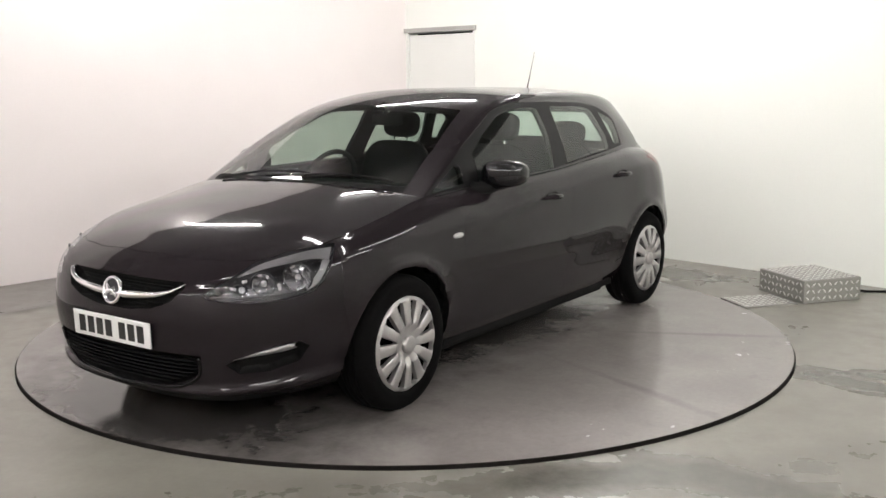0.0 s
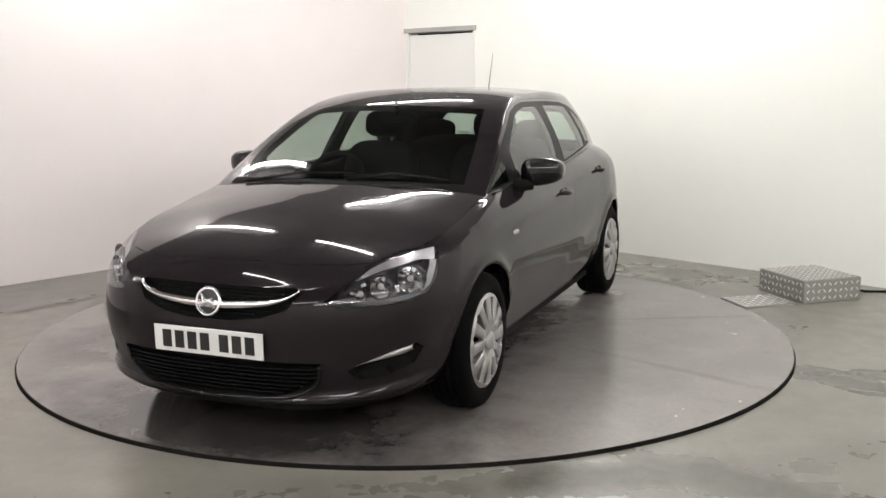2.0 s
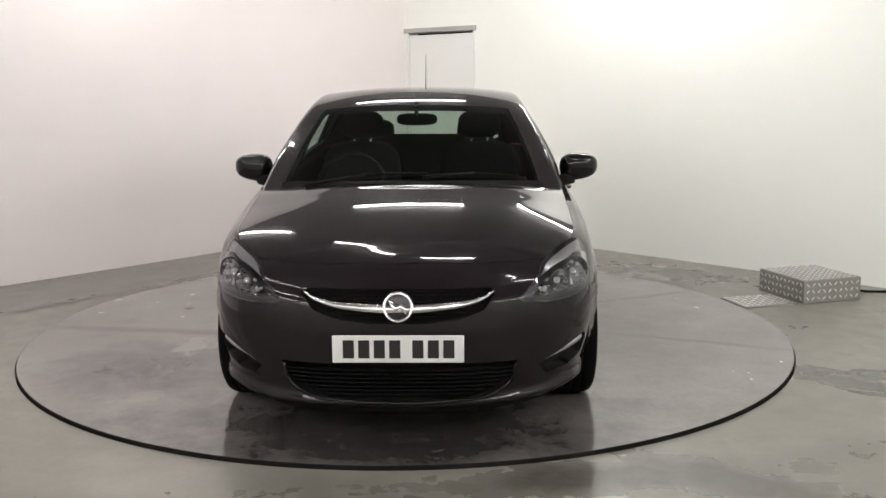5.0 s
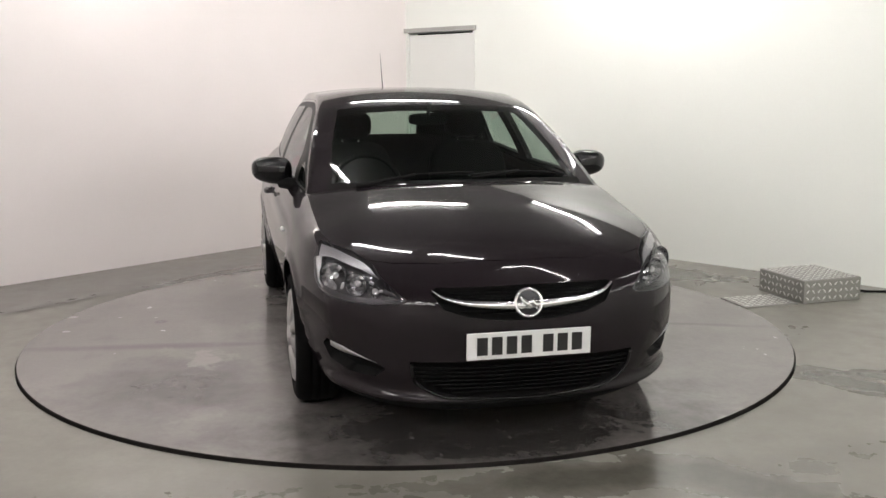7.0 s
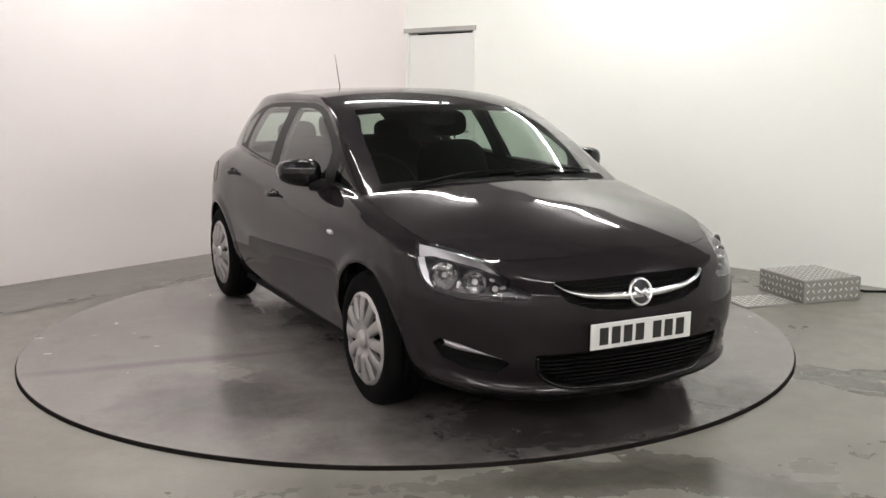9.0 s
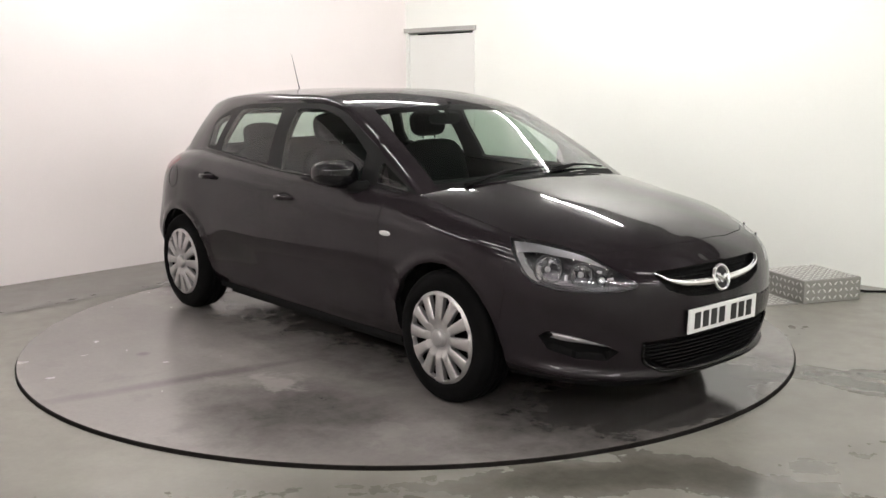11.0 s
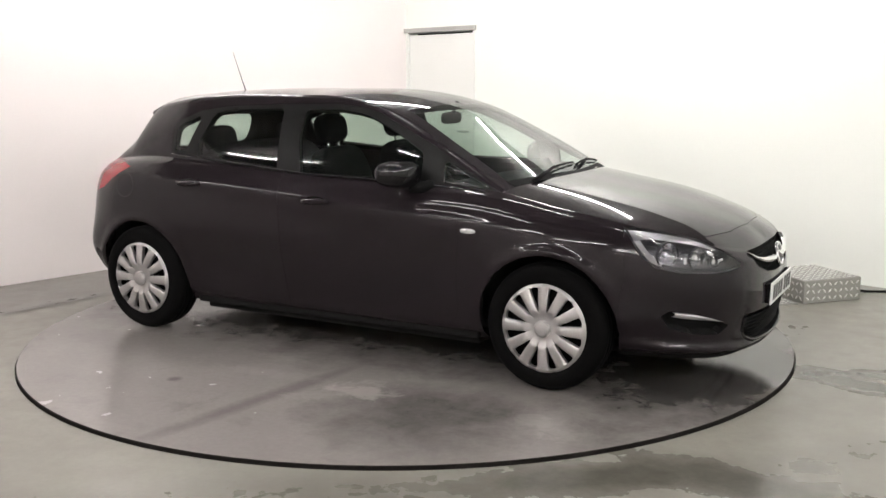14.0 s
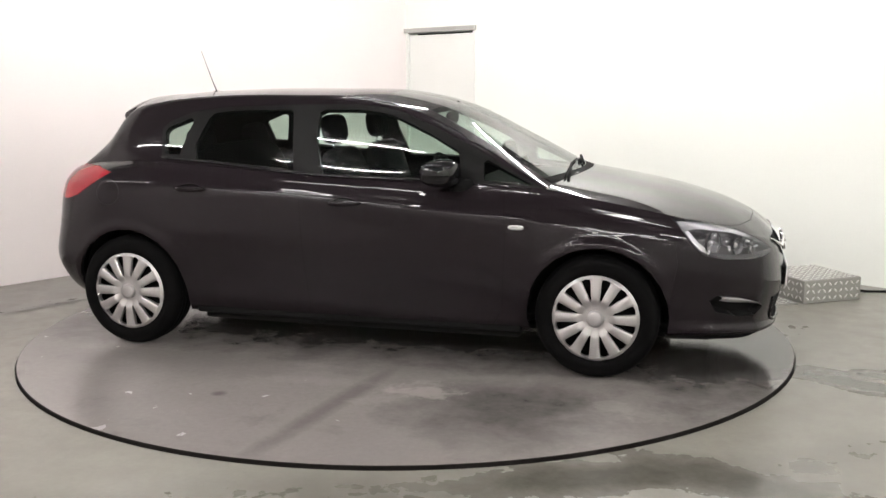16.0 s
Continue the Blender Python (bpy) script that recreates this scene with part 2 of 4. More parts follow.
def build_booth():
    dr, dl = Vector((math.cos(WAY_R), math.sin(WAY_R))), Vector((math.cos(WAY_L), math.sin(WAY_L)))
    right_end, left_end = CORNER + dr * 10.5, CORNER + dl * 10.5
    back = right_end + dl * 10.5
    wall_run("wall_north_east", CORNER, right_end, M_WALL_R, "white painted booth wall with a flush door", gap=(0.03, 0.98, 2.0))
    wall_run("wall_north_west", CORNER - dl * 0.15, left_end, M_WALL_L, "plain white painted booth wall")
    wall_run("wall_south_east", right_end, back, M_WALL_R, "plain white painted booth wall")
    wall_run("wall_south_west", left_end, back, M_WALL_L, "plain white painted booth wall")
    bm = bmesh.new()
    ring = [CORNER - dr * 0.3 - dl * 0.3, right_end + dr * 0.3 - dl * 0.3, back + (dr + dl) * 0.3, left_end + dl * 0.3 - dr * 0.3]
    lo = [bm.verts.new((*v, CEILING)) for v in ring]
    hi = [bm.verts.new((*v, CEILING + 0.15)) for v in ring]
    bm.faces.new(lo), bm.faces.new(hi)
    for k in range(4):
        bm.faces.new((lo[k], lo[(k + 1) % 4], hi[(k + 1) % 4], hi[k]))
    tagged(part("ceiling", bm, M_CEIL, smooth=False), "unseen booth ceiling, coloured dark as if unlit", "ceiling", kind="structure")
    # floor: a slab with a round pit for the turntable
    bm = bmesh.new()
    n = 144
    r = TABLE_R + 0.008
    inner = [bm.verts.new((0.015 + r * math.cos(k * math.tau / n), 0.015 + r * math.sin(k * math.tau / n), FLOOR)) for k in range(n)]
    pit = [bm.verts.new((v.co.x, v.co.y, FLOOR - 0.1)) for v in inner]
    outer = [bm.verts.new((14 * math.cos(k * math.tau / n), -1 + 14 * math.sin(k * math.tau / n), FLOOR)) for k in range(n)]
    for k in range(n):
        j = (k + 1) % n
        bm.faces.new((inner[k], inner[j], outer[j], outer[k]))
        bm.faces.new((inner[k], inner[j], pit[j], pit[k]))
    bm.faces.new(pit)
    tagged(part("floor", bm, M_FLOOR, smooth=False), "worn grey concrete floor with damp stains", "floor", kind="structure")


build_booth()


def build_door():
    """A flush white door in the wall by the corner, with a strip over it whose grey paints the frame's shade line."""
    turn = Matrix.Translation((*CORNER, 0)) @ Matrix.Rotation(WAY_R, 4, "Z")
    door = new("door_1")
    door.matrix_basis = turn
    tagged(door, "closed flush white door in the booth wall", "door", kind="structure")
    bm = bmesh.new()
    box(bm, (0.055, 0.012, FLOOR + 0.004), (0.955, 0.055, 1.975), 0.003)
    part("door_leaf", bm, M_DOOR, door, smooth=False)
    bm = bmesh.new()
    box(bm, (0.032, -0.012, FLOOR), (0.052, 0.10, 1.998), 0.002)
    part("frame", bm, M_DOOR, door, smooth=False)
    bm = bmesh.new()
    box(bm, (0.958, -0.006, FLOOR), (0.978, 0.10, 1.998), 0.002)
    part("frame", bm, M_DOOR, door, smooth=False)
    bm = bmesh.new()
    box(bm, (0.0, -0.03, 2.0), (1.0, -0.002, 2.045), 0.003)
    part("lintel_shade", bm, M_LINTEL, door, "grey strip over the door", smooth=False)
    bm = bmesh.new()
    tube(bm, [(0.88, 0.012, 1.0), (0.88, -0.04, 1.0), (0.78, -0.045, 1.0)], 0.009)
    part("door_handle", bm, M_SILVER, door, "silver lever handle")


build_door()


def build_strip():
    dl = Vector((math.cos(WAY_L), math.sin(WAY_L)))
    n = Vector((-dl.y, dl.x))
    if n.y > 0:
        n = -n
    bm = bmesh.new()
    rows = []
    for k in range(41):
        s = 0.05 + k * 0.24
        w = 0.93 + 0.035 * noise.noise(Vector((s * 1.3, 3.1, 0)))
        rows.append([bm.verts.new((*(CORNER + dl * s + n * a), FLOOR + 0.004)) for a in (0.002, w)])
    for a, b in zip(rows, rows[1:]):
        bm.faces.new((a[0], a[1], b[1], b[0]))
    tagged(part("floor_edge", bm, M_STRIP, smooth=False), "darker concrete margin along the booth wall", "floor", kind="structure")


build_strip()


def build_table():
    table = new("turntable")
    tagged(table, "round grey concrete turntable with a dark steel rim", "turntable")
    n = 144
    bm = bmesh.new()
    ring = [bm.verts.new(((TABLE_R - 0.003) * math.cos(k * math.tau / n), (TABLE_R - 0.003) * math.sin(k * math.tau / n), 0)) for k in range(n)]
    low = [bm.verts.new((v.co.x, v.co.y, -0.09)) for v in ring]
    bm.faces.new(ring), bm.faces.new(low)
    for k in range(n):
        bm.faces.new((ring[k], ring[(k + 1) % n], low[(k + 1) % n], low[k]))
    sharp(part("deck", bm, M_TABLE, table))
    bm = bmesh.new()
    lathe(bm, [(TABLE_R - 0.003, -0.0005), (TABLE_R, -0.003), (TABLE_R, -0.09), (TABLE_R - 0.003, -0.09)], 144, Matrix.Rotation(radians(90), 4, "X"))
    sharp(part("rim", bm, M_RIM, table, "dark steel rim band"))
    return table


TABLE = build_table()


def build_batten(x, y, z, length, turn):
    lamp = new("fluorescent_batten")
    lamp.matrix_basis = pose(x, y, z, 0, 0, turn)
    tagged(lamp, "white fluorescent batten with a bare glowing tube", "ceiling light", "ceiling battens")
    bm = bmesh.new()
    box(bm, (-length / 2 - 0.03, -0.03, -0.045), (length / 2 + 0.03, 0.03, 0), 0.006)
    part("housing", bm, M_HOUSING, lamp, smooth=False)
    bm = bmesh.new()
    tube(bm, [(-length / 2, 0, -0.08), (length / 2, 0, -0.08)], 0.019, 12)
    part("tube", bm, M_TUBE, lamp, "glowing white tube")
    for s in (-1, 1):
        bm = bmesh.new()
        box(bm, (s * (length / 2 + 0.012) - 0.014, -0.016, -0.1), (s * (length / 2 + 0.012) + 0.014, 0.016, -0.03), 0.003)
        part("lamp_holder", bm, M_HOUSING, lamp, smooth=False)
    return lamp


# from (3.4, -1.2) on: unseen battens, added to brighten the walls
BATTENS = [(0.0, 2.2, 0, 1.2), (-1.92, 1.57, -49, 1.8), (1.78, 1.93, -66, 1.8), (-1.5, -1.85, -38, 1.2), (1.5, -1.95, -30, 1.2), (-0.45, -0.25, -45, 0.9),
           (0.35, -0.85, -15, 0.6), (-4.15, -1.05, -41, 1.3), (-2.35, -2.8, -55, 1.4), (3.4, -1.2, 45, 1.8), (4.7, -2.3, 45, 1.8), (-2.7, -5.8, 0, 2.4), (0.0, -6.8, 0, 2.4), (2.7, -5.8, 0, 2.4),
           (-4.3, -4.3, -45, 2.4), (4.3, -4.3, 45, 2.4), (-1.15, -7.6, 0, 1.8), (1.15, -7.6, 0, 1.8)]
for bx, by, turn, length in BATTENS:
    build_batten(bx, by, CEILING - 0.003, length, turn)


# ---- things beside the turntable ----
def tread(bm, m, w, h, step=0.042):
    """Raised chequer lozenges over a w x h plate in the local x, y plane."""
    nx, ny = int(w / step), int(h / step)
    for i in range(nx):
        for j in range(ny):
            x, y = (i + 0.5) * w / nx, (j + 0.5) * h / ny
            turn = 45 if (i + j) % 2 else -45
            q = m @ pose(x, y, 0, 0, 0, turn)
            a, b, z = step * 0.5, step * 0.17, 0.004
            vs = [bm.verts.new(q @ Vector(c)) for c in ((-a, 0, 0), (0, -b, 0), (a, 0, 0), (0, b, 0), (-a * 0.4, 0, z), (a * 0.4, 0, z))]
            for f in ((0, 1, 4), (1, 5, 4), (1, 2, 5), (2, 3, 5), (3, 4, 5), (3, 0, 4)):
                bm.faces.new([vs[k] for k in f])


def build_step_box():
    thing = new("chequer_plate_box")
    thing.matrix_basis = pose(2.715, 0.55, FLOOR, 0, 0, 16)
    tagged(thing, "silver chequer plate metal box on the concrete floor", "box")
    w, d, h = 0.475, 0.50, 0.162
    bm = bmesh.new()
    box(bm, (0, 0, 0), (w, d, h), 0.006)
    part("shell", bm, M_CHEQUER, thing, smooth=False)
    for name, m, a, b in (("top_tread", pose(0, 0, h), w, d), ("front_tread", pose(0, 0, 0, 90), w, h), ("side_tread", pose(0, d, 0, 90, 0, -90), d, h)):
        bm = bmesh.new()
        tread(bm, m @ pose(0.01, 0.01, 0.0005), a - 0.02, b - 0.02)
        tagged(part(name, bm, M_TREAD, thing, smooth=False), "raised chequer pattern", kind="stuff")


def build_cover_plate():
    thing = new("cover_plate")
    thing.matrix_basis = pose(2.275, 0.44, FLOOR, 0, 0, 13)
    tagged(thing, "flat chequer plate cover lying beside the turntable", "plate")
    bm = bmesh.new()
    box(bm, (0.0, 0, 0), (0.41, 0.32, 0.012), 0.002)
    part("sheet", bm, M_CHEQUER, thing, smooth=False)
    bm = bmesh.new()
    tread(bm, pose(0.01, 0.01, 0.0125), 0.39, 0.30)
    tagged(part("top_tread", bm, M_TREAD, thing, smooth=False), "raised chequer pattern", kind="stuff")


def build_cable():
    bm = bmesh.new()
    tube(bm, [Vector(q) for q in spline([(3.19, 0.83, 0.02), (3.32, 0.90, FLOOR + 0.009), (3.5, 0.87, FLOOR + 0.009), (3.8, 0.62, FLOOR + 0.009), (4.3, 0.15, FLOOR + 0.009)], 40)], 0.009, 8)
    tagged(part("cable", bm, M_PLASTIC), "black cable lying along the wall", "cable")


build_step_box()
build_cover_plate()
build_cable()


# ---- the car: x forward, y to its left, z up, from the middle of its wheelbase ----
# nodes round half the body, from the nose to the tail: widest line (x, y) and shoulder line (x, y, z)
GIRTH = [(2.278, 0), (2.268, 0.22), (2.232, 0.42), (2.15, 0.60), (2.0, 0.745), (1.75, 0.838), (1.34, 0.885), (1.05, 0.885), (0.5, 0.885),
         (-0.2, 0.885), (-0.9, 0.886), (-1.34, 0.882), (-1.64, 0.845), (-1.84, 0.755), (-1.98, 0.56), (-2.05, 0.28), (-2.07, 0)]
SHOULDER = [(2.20, 0, 0.695), (2.195, 0.21, 0.697), (2.155, 0.385, 0.708), (2.06, 0.55, 0.742), (1.90, 0.675, 0.785), (1.70, 0.745, 0.835),
            (1.36, 0.765, 0.90), (1.06, 0.765, 0.957), (0.5, 0.80, 0.975), (-0.2, 0.805, 1.0), (-0.9, 0.775, 1.045), (-1.3, 0.73, 1.06),
            (-1.57, 0.68, 1.045), (-1.77, 0.615, 1.02), (-1.9, 0.47, 1.0), (-1.95, 0.24, 0.99), (-1.96, 0, 0.99)]
# bottom edge heights at the same nodes
HEM = [0.165, 0.165, 0.17, 0.18, 0.195, 0.20, 0.21, 0.205, 0.20, 0.20, 0.205, 0.215, 0.24, 0.25, 0.255, 0.26, 0.26]
# the greenhouse from the cowl to the tailgate: centre line (x, z) and side rail (x, y, z)
ROOF = [(1.17, 1.0, 1.06, 0.765, 0.957), (0.80, 1.19, 0.70, 0.70, 1.166), (0.42, 1.376, 0.30, 0.622, 1.352), (0.12, 1.445, 0.02, 0.592, 1.412),
        (-0.4, 1.464, -0.4, 0.58, 1.428), (-0.9, 1.460, -0.9, 0.572, 1.424), (-1.25, 1.440, -1.25, 0.553, 1.392), (-1.55, 1.398, -1.49, 0.525, 1.328),
        (-1.74, 1.20, -1.63, 0.565, 1.15), (-1.96, 0.99, -1.77, 0.615, 1.02)]
BONNET = [(2.20, 0.695), (2.12, 0.762), (1.98, 0.828), (1.72, 0.908), (1.42, 0.969), (1.17, 1.010)]
AXLE, TYRE_R, ARCH_R = 1.3425, 0.318, 0.362


def grid(bm, pts, layer, mark):
    """Quads over an array rows x columns x 3."""
    vs = [[bm.verts.new(q) for q in row] for row in pts]
    for a, b in zip(vs, vs[1:]):
        for k in range(len(a) - 1):
            f = bm.faces.new((a[k], a[k + 1], b[k + 1], b[k]))
            f[layer] = mark


def skin():
    bm = bmesh.new()
    layer = bm.faces.layers.int.new("panel")
    n = 161
    girth, top, hem = spline(GIRTH, n), spline(SHOULDER, n), spline([(h,) for h in HEM], n)[:, 0]
    # profile up the flank: share of the height, share from girth to shoulder line, inset towards the middle
    flank = [(0.0, 0.0, 0.115), (0.07, 0.0, 0.068), (0.2, 0.0, 0.036), (0.36, 0.0, 0.012), (0.52, 0.0, 0.0), (0.64, 0.02, 0.0), (0.76, 0.10, 0.0), (0.86, 0.25, 0.0), (0.94, 0.55, 0.0), (1.0, 1.0, 0.0)]
    prof = spline(flank, 73)
    side = np.zeros((n, 73, 3))
    tangent = np.gradient(girth, axis=0)
    normal = np.stack([-tangent[:, 1], tangent[:, 0]], -1)
    normal /= np.maximum(np.linalg.norm(normal, axis=1, keepdims=True), 1e-9)
    normal *= np.sign((normal * (girth - np.array([0.0, 0.0]))).sum(1, keepdims=True))
    normal[0], normal[-1] = (1, 0), (-1, 0)
    for j, (share, lean, inset) in enumerate(prof):
        xy = girth * (1 - lean) + top[:, :2] * lean - normal * inset
        side[:, j, :2] = xy
        side[:, j, 2] = hem + share * (top[:, 2] - hem)
    # the swage line along the doors
    along = np.clip((girth[:, 0] + 1.75) / 0.3, 0, 1) * np.clip((1.25 - girth[:, 0]) / 0.5, 0, 1)
    level = 0.865 - 0.07 * np.clip((girth[:, 0] + 0.2) / 1.2, 0, 1)
    for j, (share, lean, inset) in enumerate(prof):
        d = share - level
        side[:, j, 1] += along * 0.011 * np.where(d < 0, np.exp(-(d / 0.10)**2), np.exp(-(d / 0.028)**2))
    # a shallow hollow that sweeps up along the doors towards the rear wheel
    sweep = np.clip((side[:, :, 0] + 1.0) / 0.3, 0, 1) * np.clip((0.95 - side[:, :, 0]) / 0.4, 0, 1)
    rise = 0.40 + 0.16 * np.clip((0.6 - side[:, :, 0]) / 1.5, 0, 1) ** 2
    side[:, :, 1] -= 0.006 * sweep * np.exp(-((side[:, :, 2] - rise) / 0.075)**2)
    # flared lips over the wheels
    for axle in (AXLE, -AXLE):
        reach = np.hypot(side[:, :, 0] - axle, side[:, :, 2] - 0.322)
        side[:, :, 1] += 0.011 * np.exp(-((reach - 0.372) / 0.028)**2) * np.clip((side[:, :, 2] - 0.26) / 0.12, 0, 1)
    chin = np.clip((girth[:, 0] - 1.72) / 0.2, 0, 1)
    for j, (share, lean, inset) in enumerate(prof):
        side[:, j, :2] += normal * (chin * 0.03 * np.exp(-((share - 0.10) / 0.05)**2))[:, None]
    tail = np.clip((-1.55 - girth[:, 0]) / 0.25, 0, 1)
    for j, (share, lean, inset) in enumerate(prof):
        side[:, j, :2] += normal * (tail * 0.052 * np.exp(-((share - 0.28) / 0.2)**2))[:, None]
    side[0, :, 1] = side[-1, :, 1] = 0
    # bonnet: rows from the shoulder line to the middle
    nb = 70
    edge = top[:nb + 1]
    mid = spline(BONNET, nb + 1)
    t = np.linspace(0, 1, 21)
    deck = np.zeros((nb + 1, 21, 3))
    for k, s in enumerate(t):
        deck[:, k, 0] = edge[:, 0] + (mid[:, 0] - edge[:, 0]) * (1 - s**2)
        deck[:, k, 1] = edge[:, 1] * s
        deck[:, k, 2] = edge[:, 2] + (mid[:, 1] - edge[:, 2]) * (1 - s**2.4)
    # roof, screens
    rf = spline(ROOF, 109)
    t = np.linspace(0, 1, 25)
    roof = np.zeros((109, 25, 3))
    for k, s in enumerate(t):
        roof[:, k, 0] = rf[:, 2] + (rf[:, 0] - rf[:, 2]) * (1 - s**2.2)
        roof[:, k, 1] = rf[:, 3] * s
        roof[:, k, 2] = rf[:, 4] + (rf[:, 1] - rf[:, 4]) * (1 - s**2.6)
    # side of the greenhouse
    order = np.argsort(top[nb:131, 0])
    bx, by, bz = (top[nb:131, c][order] for c in range(3))
    t = np.linspace(0, 1, 17)
    house = np.zeros((109, 17, 3))
    for k, s in enumerate(t):
        yb, zb = np.interp(rf[:, 2], bx, by), np.interp(rf[:, 2], bx, bz)
        bulge = 0.02 * 4 * s * (1 - s) * np.clip((rf[:, 4] - zb) / 0.2, 0, 1)
        house[:, k, 0] = rf[:, 2]
        house[:, k, 1] = yb + (rf[:, 3] - yb) * s + bulge
        house[:, k, 2] = zb + (rf[:, 4] - zb) * s
    for sign in (1, -1):
        flip = np.array([1, sign, 1])
        for pts, mark in ((side, 1), (deck, 2), (roof, 3), (house, 4)):
            grid(bm, pts * flip, layer, mark)
    bmesh.ops.remove_doubles(bm, verts=bm.verts, dist=0.0012)
    bmesh.ops.recalc_face_normals(bm, faces=bm.faces)
    return bm, layer


def inside(poly, a, b):
    hit = False
    for (x0, y0), (x1, y1) in zip(poly, poly[1:] + poly[:1]):
        if (y0 > b) != (y1 > b) and a < (x1 - x0) * (b - y0) / (y1 - y0) + x0:
            hit = not hit
    return hit


def carve(bm, layer, poly, e1, e2, keep, mark, marks, origin=(0, 0, 0)):
    """Cuts the skin along the outline poly, seen along e1 x e2, and marks the faces within it."""
    e1, e2, origin = Vector(e1), Vector(e2), Vector(origin)
    view = e1.cross(e2)
    pad = 0.12
    lo = [min(q[i] for q in poly) - pad for i in (0, 1)]
    hi = [max(q[i] for q in poly) + pad for i in (0, 1)]

    def flat(v):
        v = v - origin
        return v.dot(e1), v.dot(e2)

    def near():
        got = []
        for f in bm.faces:
            if f[layer] in marks:
                c = f.calc_center_median()
                a, b = flat(c)
                if lo[0] < a < hi[0] and lo[1] < b < hi[1] and keep(c):
                    got.append(f)
        return got

    for q0, q1 in zip(poly, poly[1:] + poly[:1]):
        p0, p1 = origin + e1 * q0[0] + e2 * q0[1], origin + e1 * q1[0] + e2 * q1[1]
        # only the faces along this edge are cut
        mid, half = (Vector(q0) + Vector(q1)) / 2, (Vector(q1) - Vector(q0)).length / 2 + 0.06
        faces = [f for f in near() if (Vector(flat(f.calc_center_median())) - mid).length < half]
        geom = list({v for f in faces for v in f.verts}) + list({e for f in faces for e in f.edges}) + faces
        bmesh.ops.bisect_plane(bm, geom=geom, dist=1e-5, plane_co=p0, plane_no=(p1 - p0).cross(view).normalized())
    for f in near():
        if inside(poly, *flat(f.calc_center_median())):
            f[layer] = mark


def circle(x, z, r, n=26, squash=1.0):
    return [(x + r * math.cos(k * math.tau / n), z + r * squash * math.sin(k * math.tau / n)) for k in range(n)]


DOOR_F = [(-0.205, 0.235), (0.80, 0.235), (0.855, 0.34), (0.875, 0.70), (0.86, 0.945), (0.665, 0.962), (0.66, 1.19), (0.28, 1.352), (0.0, 1.396), (-0.275, 1.398)]
DOOR_R = [(-0.225, 0.235), (-0.295, 1.398), (-0.80, 1.388), (-0.985, 1.342), (-1.07, 1.09), (-1.127, 0.93), (-1.085, 0.75), (-0.965, 0.53), (-0.84, 0.235)]
DLO = [(-1.168, 1.085), (-1.196, 1.245), (-1.15, 1.285), (-1.02, 1.336), (-0.80, 1.366), (-0.40, 1.38), (0.0, 1.382), (0.15, 1.365), (0.28, 1.335), (0.64, 1.178), (0.85, 1.065), (1.035, 0.965), (1.0, 0.958), (0.6, 0.99), (-0.12, 1.008), (-0.94, 1.07)]
PANES = {
    11: [(-0.155, 1.012), (-0.215, 1.20), (-0.222, 1.335), (-0.19, 1.352), (0.007, 1.352), (0.13, 1.338), (0.23, 1.315), (0.444, 1.222), (0.592, 1.14), (0.605, 1.10), (0.612, 1.0)],
    12: [(-0.94, 1.078), (-0.955, 1.15), (-0.90, 1.30), (-0.87, 1.328), (-0.78, 1.342), (-0.41, 1.354), (-0.38, 1.34), (-0.325, 1.03)],
    13: [(-1.145, 1.10), (-1.17, 1.225), (-1.15, 1.252), (-1.02, 1.302), (-0.995, 1.29), (-1.05, 1.10)],
    14: [(0.74, 0.995), (0.735, 1.085), (0.755, 1.095), (0.86, 1.042), (0.99, 0.978), (0.97, 0.972)],
}
HEADLAMP = [(-0.262, 0.825), (-0.17, 0.818), (-0.06, 0.80), (0.078, 0.765), (0.2, 0.70), (0.285, 0.648), (0.27, 0.634), (0.177, 0.622), (0.05, 0.622), (-0.068, 0.63), (-0.165, 0.65), (-0.21, 0.69), (-0.245, 0.76)]
TAIL = [(-1.47, 0.995), (-1.60, 1.025), (-2.2, 1.03), (-2.2, 0.85), (-1.80, 0.83), (-1.69, 0.862), (-1.57, 0.935)]
GRILLE = [(-0.365, 0.69), (0.365, 0.69), (0.385, 0.672), (0.34, 0.612), (0.24, 0.578), (0.1, 0.56), (-0.1, 0.56), (-0.24, 0.578), (-0.34, 0.612), (-0.385, 0.672)]
INTAKE = [(-0.475, 0.398), (0.475, 0.398), (0.45, 0.32), (0.40, 0.275), (0.28, 0.248), (0.0, 0.236), (-0.28, 0.248), (-0.40, 0.275), (-0.45, 0.32)]
FOG = [(0.565, 0.362), (0.63, 0.396), (0.72, 0.434), (0.775, 0.447), (0.785, 0.42), (0.76, 0.362), (0.69, 0.328), (0.60, 0.322)]
SCREEN = [(1.082, 0.655), (1.128, 0.45), (1.156, 0.2), (1.163, 0.0), (1.156, -0.2), (1.128, -0.45), (1.082, -0.655), (0.72, -0.595), (0.375, -0.52), (0.415, -0.3), (0.432, 0.0), (0.415, 0.3), (0.375, 0.52), (0.72, 0.595)]
REAR_SCREEN = [(-0.44, 1.30), (0.44, 1.30), (0.50, 1.25), (0.565, 1.09), (0.53, 1.06), (-0.53, 1.06), (-0.565, 1.09), (-0.50, 1.25)]
X, Y, Z = (1, 0, 0), (0, 1, 0), (0, 0, 1)


SKIN = {}


def outward(co):
    """The skin's normal nearest to co, pointing out of the car."""
    n = SKIN["tree"].find_nearest(co)[1]
    return n * SKIN["sign"]


